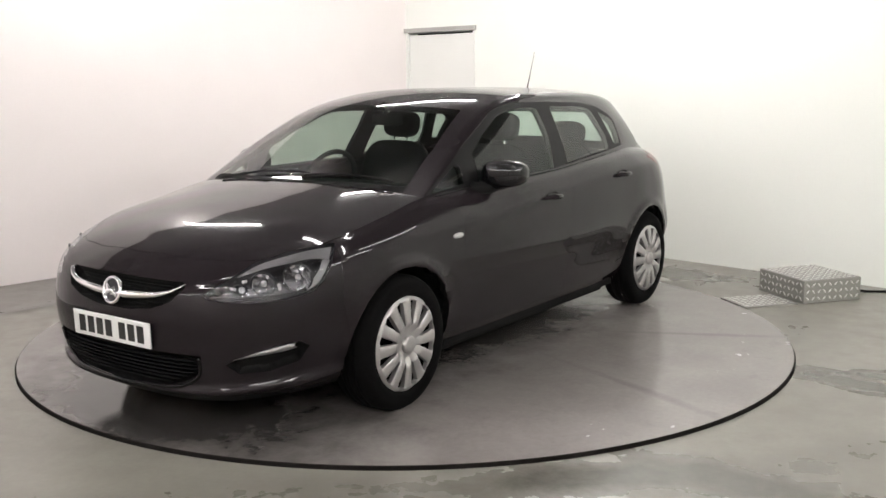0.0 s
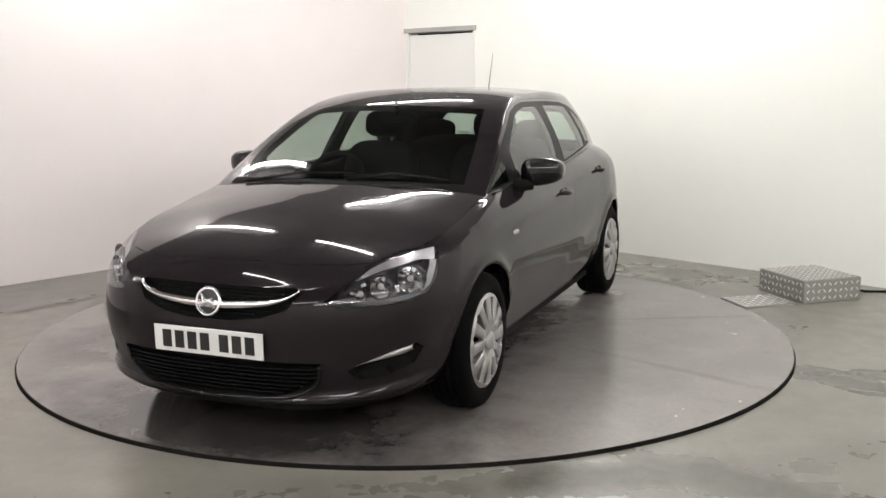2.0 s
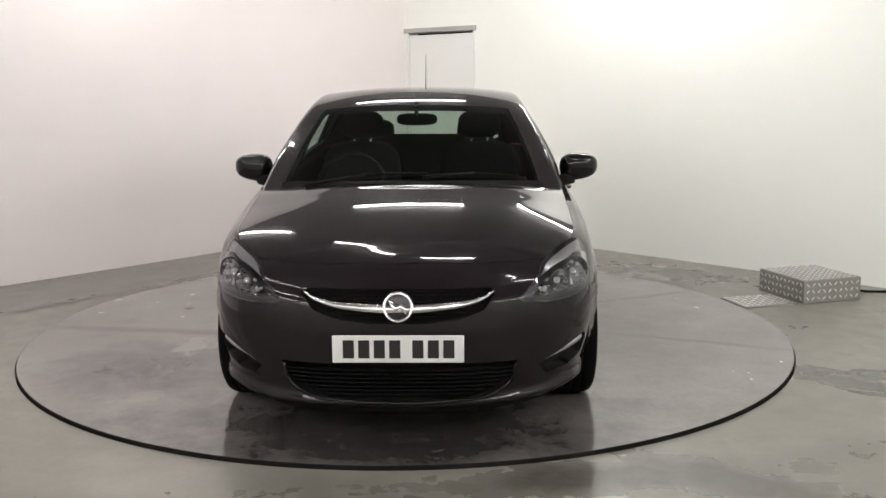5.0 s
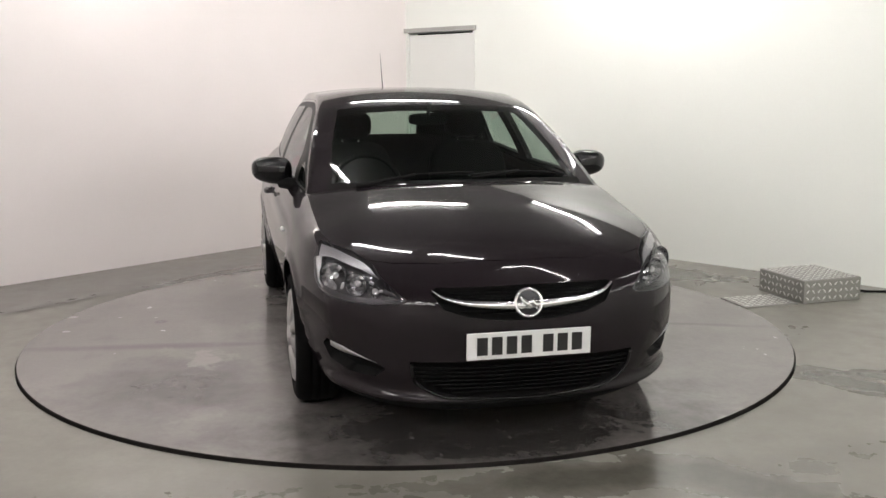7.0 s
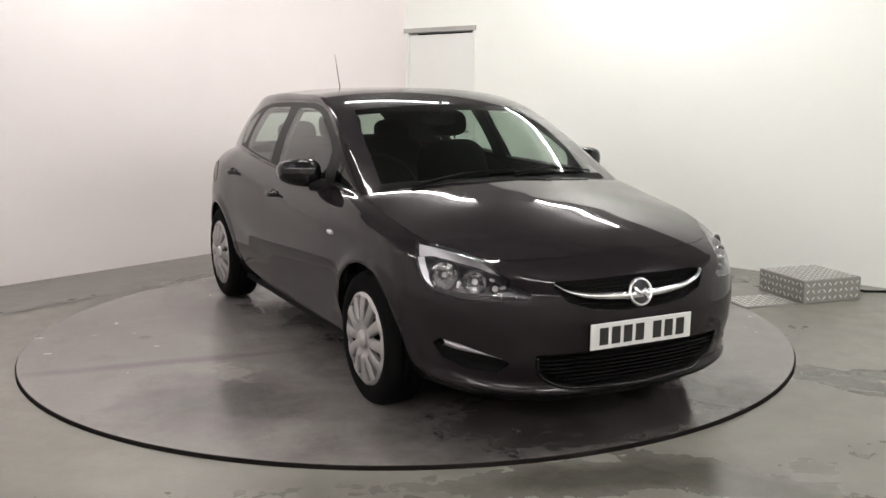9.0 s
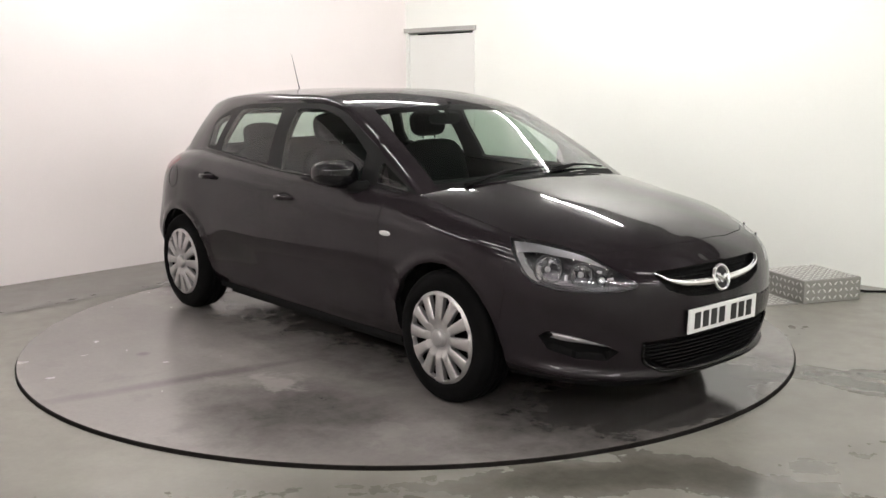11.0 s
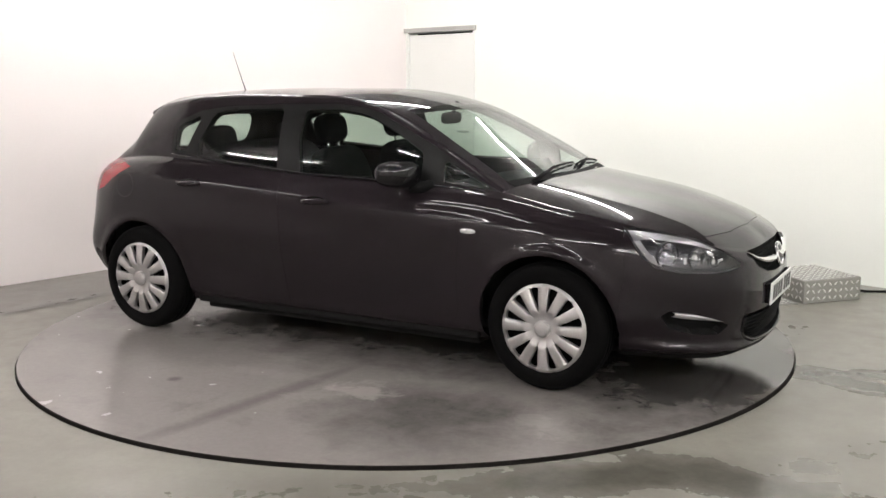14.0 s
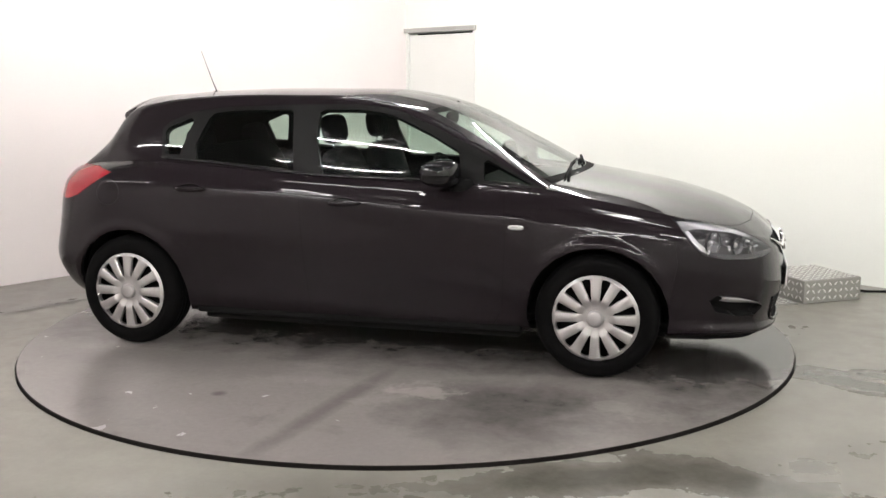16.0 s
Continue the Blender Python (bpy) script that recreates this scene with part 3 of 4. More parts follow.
def shrink(bm, gap):
    """Draws the open edges of a panel in by gap, so that a joint stays between panels."""
    moves = {}
    for v in bm.verts:
        edges = [e for e in v.link_edges if e.is_boundary]
        if edges:
            c = sum((f.calc_center_median() for f in v.link_faces), Vector()) / len(v.link_faces)
            d = Vector()
            for e in edges:
                f = e.link_faces[0]
                a, b = e.verts
                t = (b.co - a.co).normalized()
                w = f.calc_center_median() - a.co
                d += (w - t * w.dot(t)).normalized()
            if d.length > 1e-6:
                moves[v] = d.normalized() * gap
    for v, d in moves.items():
        v.co += d


def panel(bm, layer, marks, keep=None, gap=0.002, depth=0.0):
    """A bmesh of its own out of the skin's faces with these marks."""
    outb = bmesh.new()
    seen = {}
    for f in bm.faces:
        if f[layer] in marks and (keep is None or keep(f.calc_center_median())):
            vs = []
            for v in f.verts:
                if v not in seen:
                    seen[v] = outb.verts.new(v.co)
                vs.append(seen[v])
            try:
                outb.faces.new(vs)
            except ValueError:
                pass
    if gap:
        shrink(outb, gap)
    if depth:
        rim = [e for e in outb.edges if e.is_boundary]
        for v in bmesh.ops.extrude_edge_only(outb, edges=rim)["geom"]:
            if isinstance(v, bmesh.types.BMVert):
                v.co -= outward(v.co) * depth
    return outb


def sunk(bm, layer, marks, keep, depth):
    """The marked faces set back by depth, with walls out to the skin."""
    outb = panel(bm, layer, marks, keep, 0.0)
    rim = [e for e in outb.edges if e.is_boundary]
    old = list(outb.verts)
    push = {v: outward(v.co) * depth for v in old}
    bmesh.ops.extrude_edge_only(outb, edges=rim)
    for v in old:
        v.co -= push[v]
    return outb


def lining(bm, layer, marks, depth):
    """A second skin inside the cabin."""
    outb = panel(bm, layer, marks, lambda c: -1.9 < c.x < 1.15 and c.z > 0.24, 0.0)
    for v in outb.verts:
        v.co -= outward(v.co) * depth
    return outb


def lamp_insides(lamp, side):
    """Faceted bowls, a silver upper band and trims behind the lens."""
    r2 = math.sqrt(0.5)
    inward = Vector((-r2, -r2 * side, 0))

    def at(s, z, depth):
        flat = Vector((1.95 + r2 * s, side * (0.65 - r2 * s), z))
        hit = SKIN["tree"].ray_cast(flat - inward, inward)[0]
        return hit + inward * depth if hit else None

    for s, z, r, back in ((-0.095, 0.703, 0.058, 0.030), (0.045, 0.686, 0.046, 0.028), (0.135, 0.664, 0.026, 0.024)):
        centre = at(s, z, back)
        m = Matrix.Translation(centre) @ Matrix.Rotation(radians(-90 + side * 32), 4, "Z")
        bm = bmesh.new()
        rings = lathe(bm, [(r, 0.0), (r * 0.96, -0.008), (r * 0.8, -0.022), (r * 0.5, -0.034), (0.014, -0.038)], 14, m)
        # uneven facets, as in a stepped reflector
        for k, ring in enumerate(rings[1:-1]):
            for q, v in enumerate(ring):
                v.co += inward * (0.011 if (q // 2 + k) % 2 else -0.005)
        part("lamp_bowl", bm, M_REFLECTOR, lamp, "faceted chrome lamp bowl", smooth=False)
        bm = bmesh.new()
        lathe(bm, [(r * 1.14, -0.006), (r * 1.11, 0.003), (r * 1.02, 0.004), (r, -0.004)], 28, m)
        part("bezel", bm, M_BLACKLAMP, lamp, "black bezel ring")
        bm = bmesh.new()
        blob(bm, (0, 0, 0), (0.028, 0.03, 0.028), 1.0, 12, 8)
        bmesh.ops.transform(bm, matrix=m @ Matrix.Translation((0, -0.02, 0)), verts=bm.verts)
        part("bulb", bm, M_CLEAR, lamp)

    def band(name, top, low, d0, d1, material, label):
        bm = bmesh.new()
        rows = []
        for (s0, z0), (s1, z1) in zip(spline(top, 29), spline(low, 29)):
            row = [at(s0 + (s1 - s0) * k / 3, z0 + (z1 - z0) * k / 3, d0 + (d1 - d0) * k / 3) for k in range(4)]
            if all(q is not None for q in row):
                rows.append([bm.verts.new(q) for q in row])
        for a, b in zip(rows, rows[1:]):
            for k in range(3):
                bm.faces.new((a[k], a[k + 1], b[k + 1], b[k]))
        part(name, bm, material, lamp, label)

    band("lamp_band", [(-0.245, 0.812), (-0.165, 0.806), (-0.06, 0.788), (0.07, 0.755), (0.15, 0.718)],
         [(-0.232, 0.765), (-0.16, 0.772), (-0.06, 0.760), (0.06, 0.738), (0.14, 0.714)], 0.006, 0.022, M_LAMPBAND, "silver band along the lamp's upper edge")
    band("indicator_strip", [(-0.236, 0.765), (-0.21, 0.716), (-0.178, 0.674), (-0.14, 0.655)],
         [(-0.205, 0.768), (-0.183, 0.722), (-0.155, 0.690), (-0.125, 0.668)], 0.008, 0.02, M_LAMPBAND, "pale indicator strip at the lamp's outer end")
    band("lamp_lower_trim", [(-0.13, 0.662), (-0.05, 0.648), (0.06, 0.642), (0.17, 0.640), (0.25, 0.643)],
         [(-0.14, 0.648), (-0.06, 0.634), (0.06, 0.628), (0.175, 0.627), (0.26, 0.637)], 0.02, 0.004, M_BLACKLAMP, "dark lower lamp trim")
    # small tilted mirror facets between and beside the bowls
    for s, z, w, h, turn in ((-0.022, 0.676, 0.014, 0.028, 10), (0.118, 0.700, 0.022, 0.012, 15), (0.165, 0.672, 0.026, 0.012, -12)):
        q = at(s, z, 0.022)
        m = Matrix.Translation(q) @ Matrix.Rotation(radians(-90 + side * 45), 4, "Z") @ Matrix.Rotation(radians(24), 4, "X") @ Matrix.Rotation(radians(turn * side), 4, "Y")
        bm = bmesh.new()
        box(bm, (-w / 2, -0.004, -h / 2), (w / 2, 0.004, h / 2), 0.003, m)
        part("reflector_facet", bm, M_LAMPBAND, lamp)


def front_details(car, grille, intake, tree):
    def nose(y, z, out=0.0):
        hit = tree.ray_cast(Vector((3, y, z)), Vector((-1, 0, 0)))
        return hit[0] + Vector((out, 0, 0))
    # chrome blade across the grille, swept up at its ends
    bm = bmesh.new()
    line = spline([(-0.380, 0.682), (-0.35, 0.662), (-0.29, 0.642), (-0.16, 0.625), (0.0, 0.618), (0.16, 0.625), (0.29, 0.642), (0.35, 0.662), (0.380, 0.682)], 61)
    rows = []
    for k, (y, z) in enumerate(line):
        t = abs(y) / 0.378
        h = 0.004 + 0.013 * (1 - t**2.2)
        q = nose(y, z, 0.004)
        rows.append([bm.verts.new(q + Vector(d)) for d in ((-0.02, 0, h), (0.004, 0, h), (0.011, 0, h * 0.45), (0.011, 0, -h * 0.45), (0.004, 0, -h), (-0.02, 0, -h))])
    for a, b in zip(rows, rows[1:]):
        for k in range(6):
            bm.faces.new((a[k], a[(k + 1) % 6], b[(k + 1) % 6], b[k]))
    bm.faces.new(rows[0]), bm.faces.new(rows[-1])
    part("grille_bar", bm, M_CHROME, grille, "chrome grille bar swept up at its ends")
    for z in (0.582, 0.595, 0.64, 0.652, 0.664, 0.676):
        bm = bmesh.new()
        w = 0.19 if z < 0.59 else 0.27 if z < 0.6 else 0.24 + (z - 0.64) * 2.6
        tube(bm, [nose(y, z, -0.028) for y in np.linspace(-w, w, 25)], 0.0035, 6)
        part("grille_slat", bm, M_PLASTIC, grille)
    # round emblem as a plain ring and disc
    m = Matrix.Translation(nose(0, 0.630, 0.014)) @ Matrix.Rotation(radians(-90), 4, "Z") @ Matrix.Rotation(radians(12), 4, "X")
    bm = bmesh.new()
    lathe(bm, [(0.046, -0.012), (0.060, -0.012), (0.062, -0.002), (0.059, 0.005), (0.052, 0.006), (0.047, 0.0)], 40, m, True)
    emblem = part("emblem_ring", bm, M_CHROME, car, "plain chrome ring emblem")
    bm = bmesh.new()
    lathe(bm, [(0.0005, -0.001), (0.03, -0.002), (0.048, -0.006)], 32, m)
    part("emblem_disc", bm, M_BLACKLAMP, emblem)
    bm = bmesh.new()
    tube(bm, [m @ Vector(q) for q in ((-0.034, 0.002, -0.026), (-0.014, 0.004, 0.006), (0.008, 0.004, -0.006), (0.034, 0.002, 0.026))], [0.006, 0.015, 0.015, 0.006], 8)
    part("emblem_figure", bm, M_CHROME, emblem)
    # lower intake: slats and a lip
    for k in range(7):
        z = 0.262 + k * 0.018
        w = 0.30 + 0.16 * min(1, k / 4)
        bm = bmesh.new()
        rows = []
        for y in np.linspace(-w, w, 31):
            q = nose(y, z, -0.008)
            rows.append([bm.verts.new(q + Vector(d)) for d in ((0, 0, 0.002), (0.004, 0, -0.001), (0, 0, -0.004), (-0.03, 0, -0.001))])
        for a, b in zip(rows, rows[1:]):
            for j in range(4):
                bm.faces.new((a[j], a[(j + 1) % 4], b[(j + 1) % 4], b[j]))
        part("intake_slat", bm, M_PLASTIC, intake)
    bm = bmesh.new()
    lip = spline([(-0.468, 0.39), (-0.45, 0.31), (-0.38, 0.262), (-0.2, 0.238), (0.0, 0.232), (0.2, 0.238), (0.38, 0.262), (0.45, 0.31), (0.468, 0.39)], 49)
    tube(bm, [nose(y, z, 0.002) for y, z in lip], 0.008, 8)
    part("intake_lip", bm, M_TRIM, intake, "black gloss lip")
    # number plate with its characters as plain bars
    q = nose(0, 0.465, 0.0)
    plate = new("number_plate", bpy.data.meshes.new("number_plate"))
    bm = bmesh.new()
    box(bm, (-0.004, -0.26, -0.0555), (0.004, 0.26, 0.0555), 0.003)
    finish(plate, bm, M_PLATE, False)
    plate.parent = car
    tagged(plate, "white number plate with black bars")
    plate.matrix_basis = Matrix.Translation(q + Vector((0.006, 0, 0))) @ Matrix.Rotation(radians(2), 4, "Y")
    for y in (-0.196, -0.135, -0.074, -0.013, 0.078, 0.139, 0.20):
        bm = bmesh.new()
        box(bm, (0.0042, y - 0.022, -0.037), (0.0056, y + 0.022, 0.037), 0.0004)
        part("bar", bm, M_INK, plate, "black bar", smooth=False)
    bm = bmesh.new()
    box(bm, (-0.05, -0.25, -0.05), (-0.004, 0.25, 0.05), 0.006)
    part("plate_holder", bm, M_PLASTIC, plate, "black plate holder", smooth=False)
    for side in (1, -1):
        bm = bmesh.new()
        rows = []
        for y, z, h in spline([(0.595, 0.384, 0.002), (0.63, 0.397, 0.007), (0.69, 0.414, 0.013), (0.74, 0.426, 0.015), (0.762, 0.432, 0.012)], 15):
            p1 = nose(side * y, z, -0.006)
            rows.append([bm.verts.new(p1 + Vector(d)) for d in ((-0.01, 0, h), (0.006, 0, h * 0.4), (0.006, 0, -h * 0.4), (-0.01, 0, -h))])
        for a, b in zip(rows, rows[1:]):
            for k in range(3):
                bm.faces.new((a[k], a[k + 1], b[k + 1], b[k]))
        part("running_lamp", bm, M_LAMPBAND, car, "clear running lamp strip")


def side_details(car, tree):
    def flank(x, z, side, out=0.0):
        hit = tree.ray_cast(Vector((x, side * 2, z)), Vector((0, -side, 0)))
        return hit[0] + hit[1] * (out if hit[1].y * side > 0 else -out)
    for side in (1, -1):
        for x, z in ((0.0, 0.868), (-0.92, 0.922)):
            bm = bmesh.new()
            rowsp = [flank(x + d, z + 0.012 * d, side) for d in np.linspace(-0.095, 0.095, 9)]
            lift = [0.006, 0.022, 0.031, 0.034, 0.035, 0.034, 0.031, 0.022, 0.006]
            pts = [q + Vector((0, side * l, 0)) for q, l in zip(rowsp, lift)]
            tube(bm, pts, [0.008, 0.012, 0.0145, 0.0155, 0.016, 0.0155, 0.0145, 0.012, 0.008], 10)
            handle = part("door_handle", bm, M_PAINT, car)
            # cup behind the handle: its shade is put into a black material
            bm = bmesh.new()
            c = flank(x, z - 0.004, side, 0.001)
            m = Matrix.Translation(c) @ pose(0, 0, 0, 0, 0, 0 if side > 0 else 180)
            lathe(bm, [(0.0005, -0.014), (0.5, -0.010), (0.85, -0.003), (1.0, 0.001)], 28, Matrix.Identity(4))
            bmesh.ops.transform(bm, matrix=m @ Matrix.Diagonal((0.072, 1, 0.030, 1)), verts=bm.verts)
            part("handle_cup", bm, M_PLASTIC, handle, "handle recess with its shade painted black")
        # indicator repeater on the wing
        bm = bmesh.new()
        q = flank(0.93, 0.768, side)
        blob(bm, q, (0.085, 0.022, 0.026), 0.8, 16, 8)
        part("side_repeater", bm, M_CLEAR, car, "clear indicator repeater")
        # mirror: shell, arm, glass
        bm = bmesh.new()
        blob(bm, (0.565, side * 0.905, 1.03), (0.17, 0.215, 0.158), 0.72, 28, 16)
        for v in bm.verts:
            t = (abs(v.co.y) - 0.795) / 0.21
            v.co.x -= 0.05 * max(0, t) ** 1.5
            v.co.z = 1.03 + (v.co.z - 1.03) * (1.06 - 0.26 * max(0, t)) + 0.010 * max(0, t)
        mirror = part("door_mirror", bm, M_TRIM, car, "dark gloss door mirror shell")
        bm = bmesh.new()
        tube(bm, [(0.675, side * 0.745, 0.975), (0.64, side * 0.80, 0.965), (0.595, side * 0.86, 0.975)], [0.042, 0.032, 0.034], 12)
        part("mirror_arm", bm, M_PLASTIC, mirror, "black mirror arm")
        bm = bmesh.new()
        blob(bm, (0.486, side * 0.90, 1.03), (0.012, 0.168, 0.115), 0.6, 20, 10)
        part("mirror_glass", bm, M_CHROME, mirror, "mirror glass")
        # waist strip under the side windows
        bm = bmesh.new()
        tube(bm, [flank(x, z, side, 0.002) for x, z in spline([(0.99, 0.956), (0.6, 0.982), (0.2, 0.994), (-0.12, 1.002), (-0.55, 1.033), (-0.94, 1.064), (-1.165, 1.08)], 40)], 0.0045, 6)
        part("waist_strip", bm, M_TRIM, car, "black gloss strip under the side windows")
        # sill line
        bm = bmesh.new()
        tube(bm, [flank(x, 0.215, side, -0.004) for x in np.linspace(-0.92, 0.94, 12)], 0.014, 8)
        part("sill_strip", bm, M_PLASTIC, car, "black sill strip")
    # fuel flap on the car's right
    bm = bmesh.new()
    ring = [flank(-1.46 + 0.078 * math.cos(a), 0.885 + 0.07 * math.sin(a), -1, 0.0005) for a in np.linspace(0, math.tau, 40, endpoint=False)]
    tube(bm, ring + ring[:1], 0.0022, 5, False)
    part("fuel_flap_joint", bm, M_DARK, car, "dark joint round the fuel flap")
    # aerial
    bm = bmesh.new()
    blob(bm, (-1.2, 0, 1.44), (0.06, 0.04, 0.022), 0.8, 14, 8)
    base = part("aerial_base", bm, M_PLASTIC, car, "black aerial base")
    bm = bmesh.new()
    tube(bm, [(-1.2, 0, 1.447), (-1.222, 0, 1.495), (-1.30, 0, 1.70)], [0.0045, 0.003, 0.0011], 8)
    part("aerial_rod", bm, M_PLASTIC, base, "thin black aerial rod")

    def top(x, y, out=0.0):
        hit = tree.ray_cast(Vector((x, y, 2.5)), Vector((0, 0, -1)))
        return hit[0] + Vector((0, 0, out))
    # wipers at the foot of the screen
    for a, b in (((1.125, -0.53), (1.10, 0.08)), ((1.125, 0.06), (1.055, 0.58))):
        bm = bmesh.new()
        tube(bm, [top(a[0] + (b[0] - a[0]) * t, a[1] + (b[1] - a[1]) * t, 0.012 + 0.006 * math.sin(math.pi * t)) for t in np.linspace(0, 1, 9)], 0.006, 6)
        tube(bm, [top(a[0] + 0.02, a[1], 0.01), top(a[0] + (b[0] - a[0]) * 0.5, a[1] + (b[1] - a[1]) * 0.5, 0.022)], 0.008, 6)
        part("wiper", bm, M_PLASTIC, car, "black wiper resting on the screen")
    # cowl under the wipers
    bm = bmesh.new()
    rows = [[bm.verts.new(top(1.185 - 0.115 * (y / 0.66) ** 2 - dx, y, dz)) for dx, dz in ((-0.012, 0.001), (0.01, 0.004), (0.035, 0.002))] for y in np.linspace(-0.66, 0.66, 33)]
    for a, b in zip(rows, rows[1:]):
        for k in range(2):
            bm.faces.new((a[k], a[k + 1], b[k + 1], b[k]))
    part("cowl", bm, M_PLASTIC, car, "black plastic cowl")
    # roof spoiler over the rear window
    bm = bmesh.new()
    rows = []
    for y in np.linspace(-0.5, 0.5, 21):
        q = top(-1.49, y)
        s = 1 - 0.25 * (y / 0.5) ** 2
        rows.append([bm.verts.new(q + Vector(d)) for d in ((0.05, 0, 0.001), (-0.01, 0, 0.003), (-0.075 * s, 0, -0.016), (-0.085 * s, 0, -0.030), (-0.045, 0, -0.09))])
    for a, b in zip(rows, rows[1:]):
        for k in range(4):
            bm.faces.new((a[k], a[k + 1], b[k + 1], b[k]))
    bm.faces.new(rows[0]), bm.faces.new(rows[-1])
    part("roof_spoiler", bm, M_PAINT, car)


def cabin(car):
    def seat(x, y, w, rear=False):
        holder = new("seat")
        holder.parent = car
        holder.matrix_basis = pose(x, y, 0)
        bm = bmesh.new()
        blob(bm, (0.22, 0, 0.50), (0.52, w, 0.18), 0.5)
        part("cushion", bm, M_CLOTH, holder)
        bm = bmesh.new()
        blob(bm, (0, 0, 0), (0.15, w, 0.62), 0.5)
        bmesh.ops.transform(bm, matrix=pose(-0.09, 0, 0.83, 0, -16), verts=bm.verts)
        part("backrest", bm, M_CLOTH, holder)
        for hy in ((-0.36, 0.36) if rear else (0,)):
            bm = bmesh.new()
            blob(bm, (0, hy, 0), (0.10, 0.27, 0.17), 0.65)
            bmesh.ops.transform(bm, matrix=pose(-0.20, 0, 1.235 if not rear else 1.15, 0, -10), verts=bm.verts)
            part("headrest", bm, M_CLOTH, holder)
            for d in (-0.05, 0.05):
                bm = bmesh.new()
                tube(bm, [(-0.175, hy + d, 1.07), (-0.195, hy + d, 1.2)], 0.006, 6)
                part("headrest_post", bm, M_CHROME, holder, "chrome headrest post")
    seat(-0.05, 0.37, 0.50)
    seat(-0.05, -0.37, 0.50)
    seat(-0.92, 0.0, 1.20, True)
    bm = bmesh.new()
    blob(bm, (0.83, 0, 0.84), (0.62, 1.38, 0.26), 0.45, 32, 14)
    part("dashboard", bm, M_PLASTIC, car, "black dashboard")
    bm = bmesh.new()
    n = 40
    m = Matrix.Translation((0.46, -0.37, 0.93)) @ Matrix.Rotation(radians(62), 4, "Y")
    tube(bm, [m @ Vector((0.185 * math.cos(a), 0.185 * math.sin(a), 0)) for a in np.linspace(0, math.tau, n + 1)], 0.015, 8, False)
    for a in (0, math.pi, math.pi * 1.5):
        tube(bm, [m @ Vector((0.05 * math.cos(a + 1.57), 0.05 * math.sin(a + 1.57), 0)), m @ Vector((0.18 * math.cos(a + 1.57), 0.18 * math.sin(a + 1.57), 0))], 0.018, 8)
    part("steering_wheel", bm, M_PLASTIC, car, "black steering wheel")
    bm = bmesh.new()
    blob(bm, (0.36, 0.0, 1.29), (0.035, 0.23, 0.07), 0.6)
    tube(bm, [(0.365, 0, 1.31), (0.40, 0, 1.385)], 0.012, 8)
    part("interior_mirror", bm, M_PLASTIC, car, "black interior mirror")
    bm = bmesh.new()
    box(bm, (-1.62, -0.6, 0.97), (-1.12, 0.6, 0.99), 0.005)
    part("parcel_shelf", bm, M_CLOTH, car, smooth=False)
    bm = bmesh.new()
    box(bm, (-1.6, -0.74, 0.25), (1.0, 0.74, 0.30), 0.01)
    part("cabin_floor", bm, M_CLOTH, car, smooth=False)


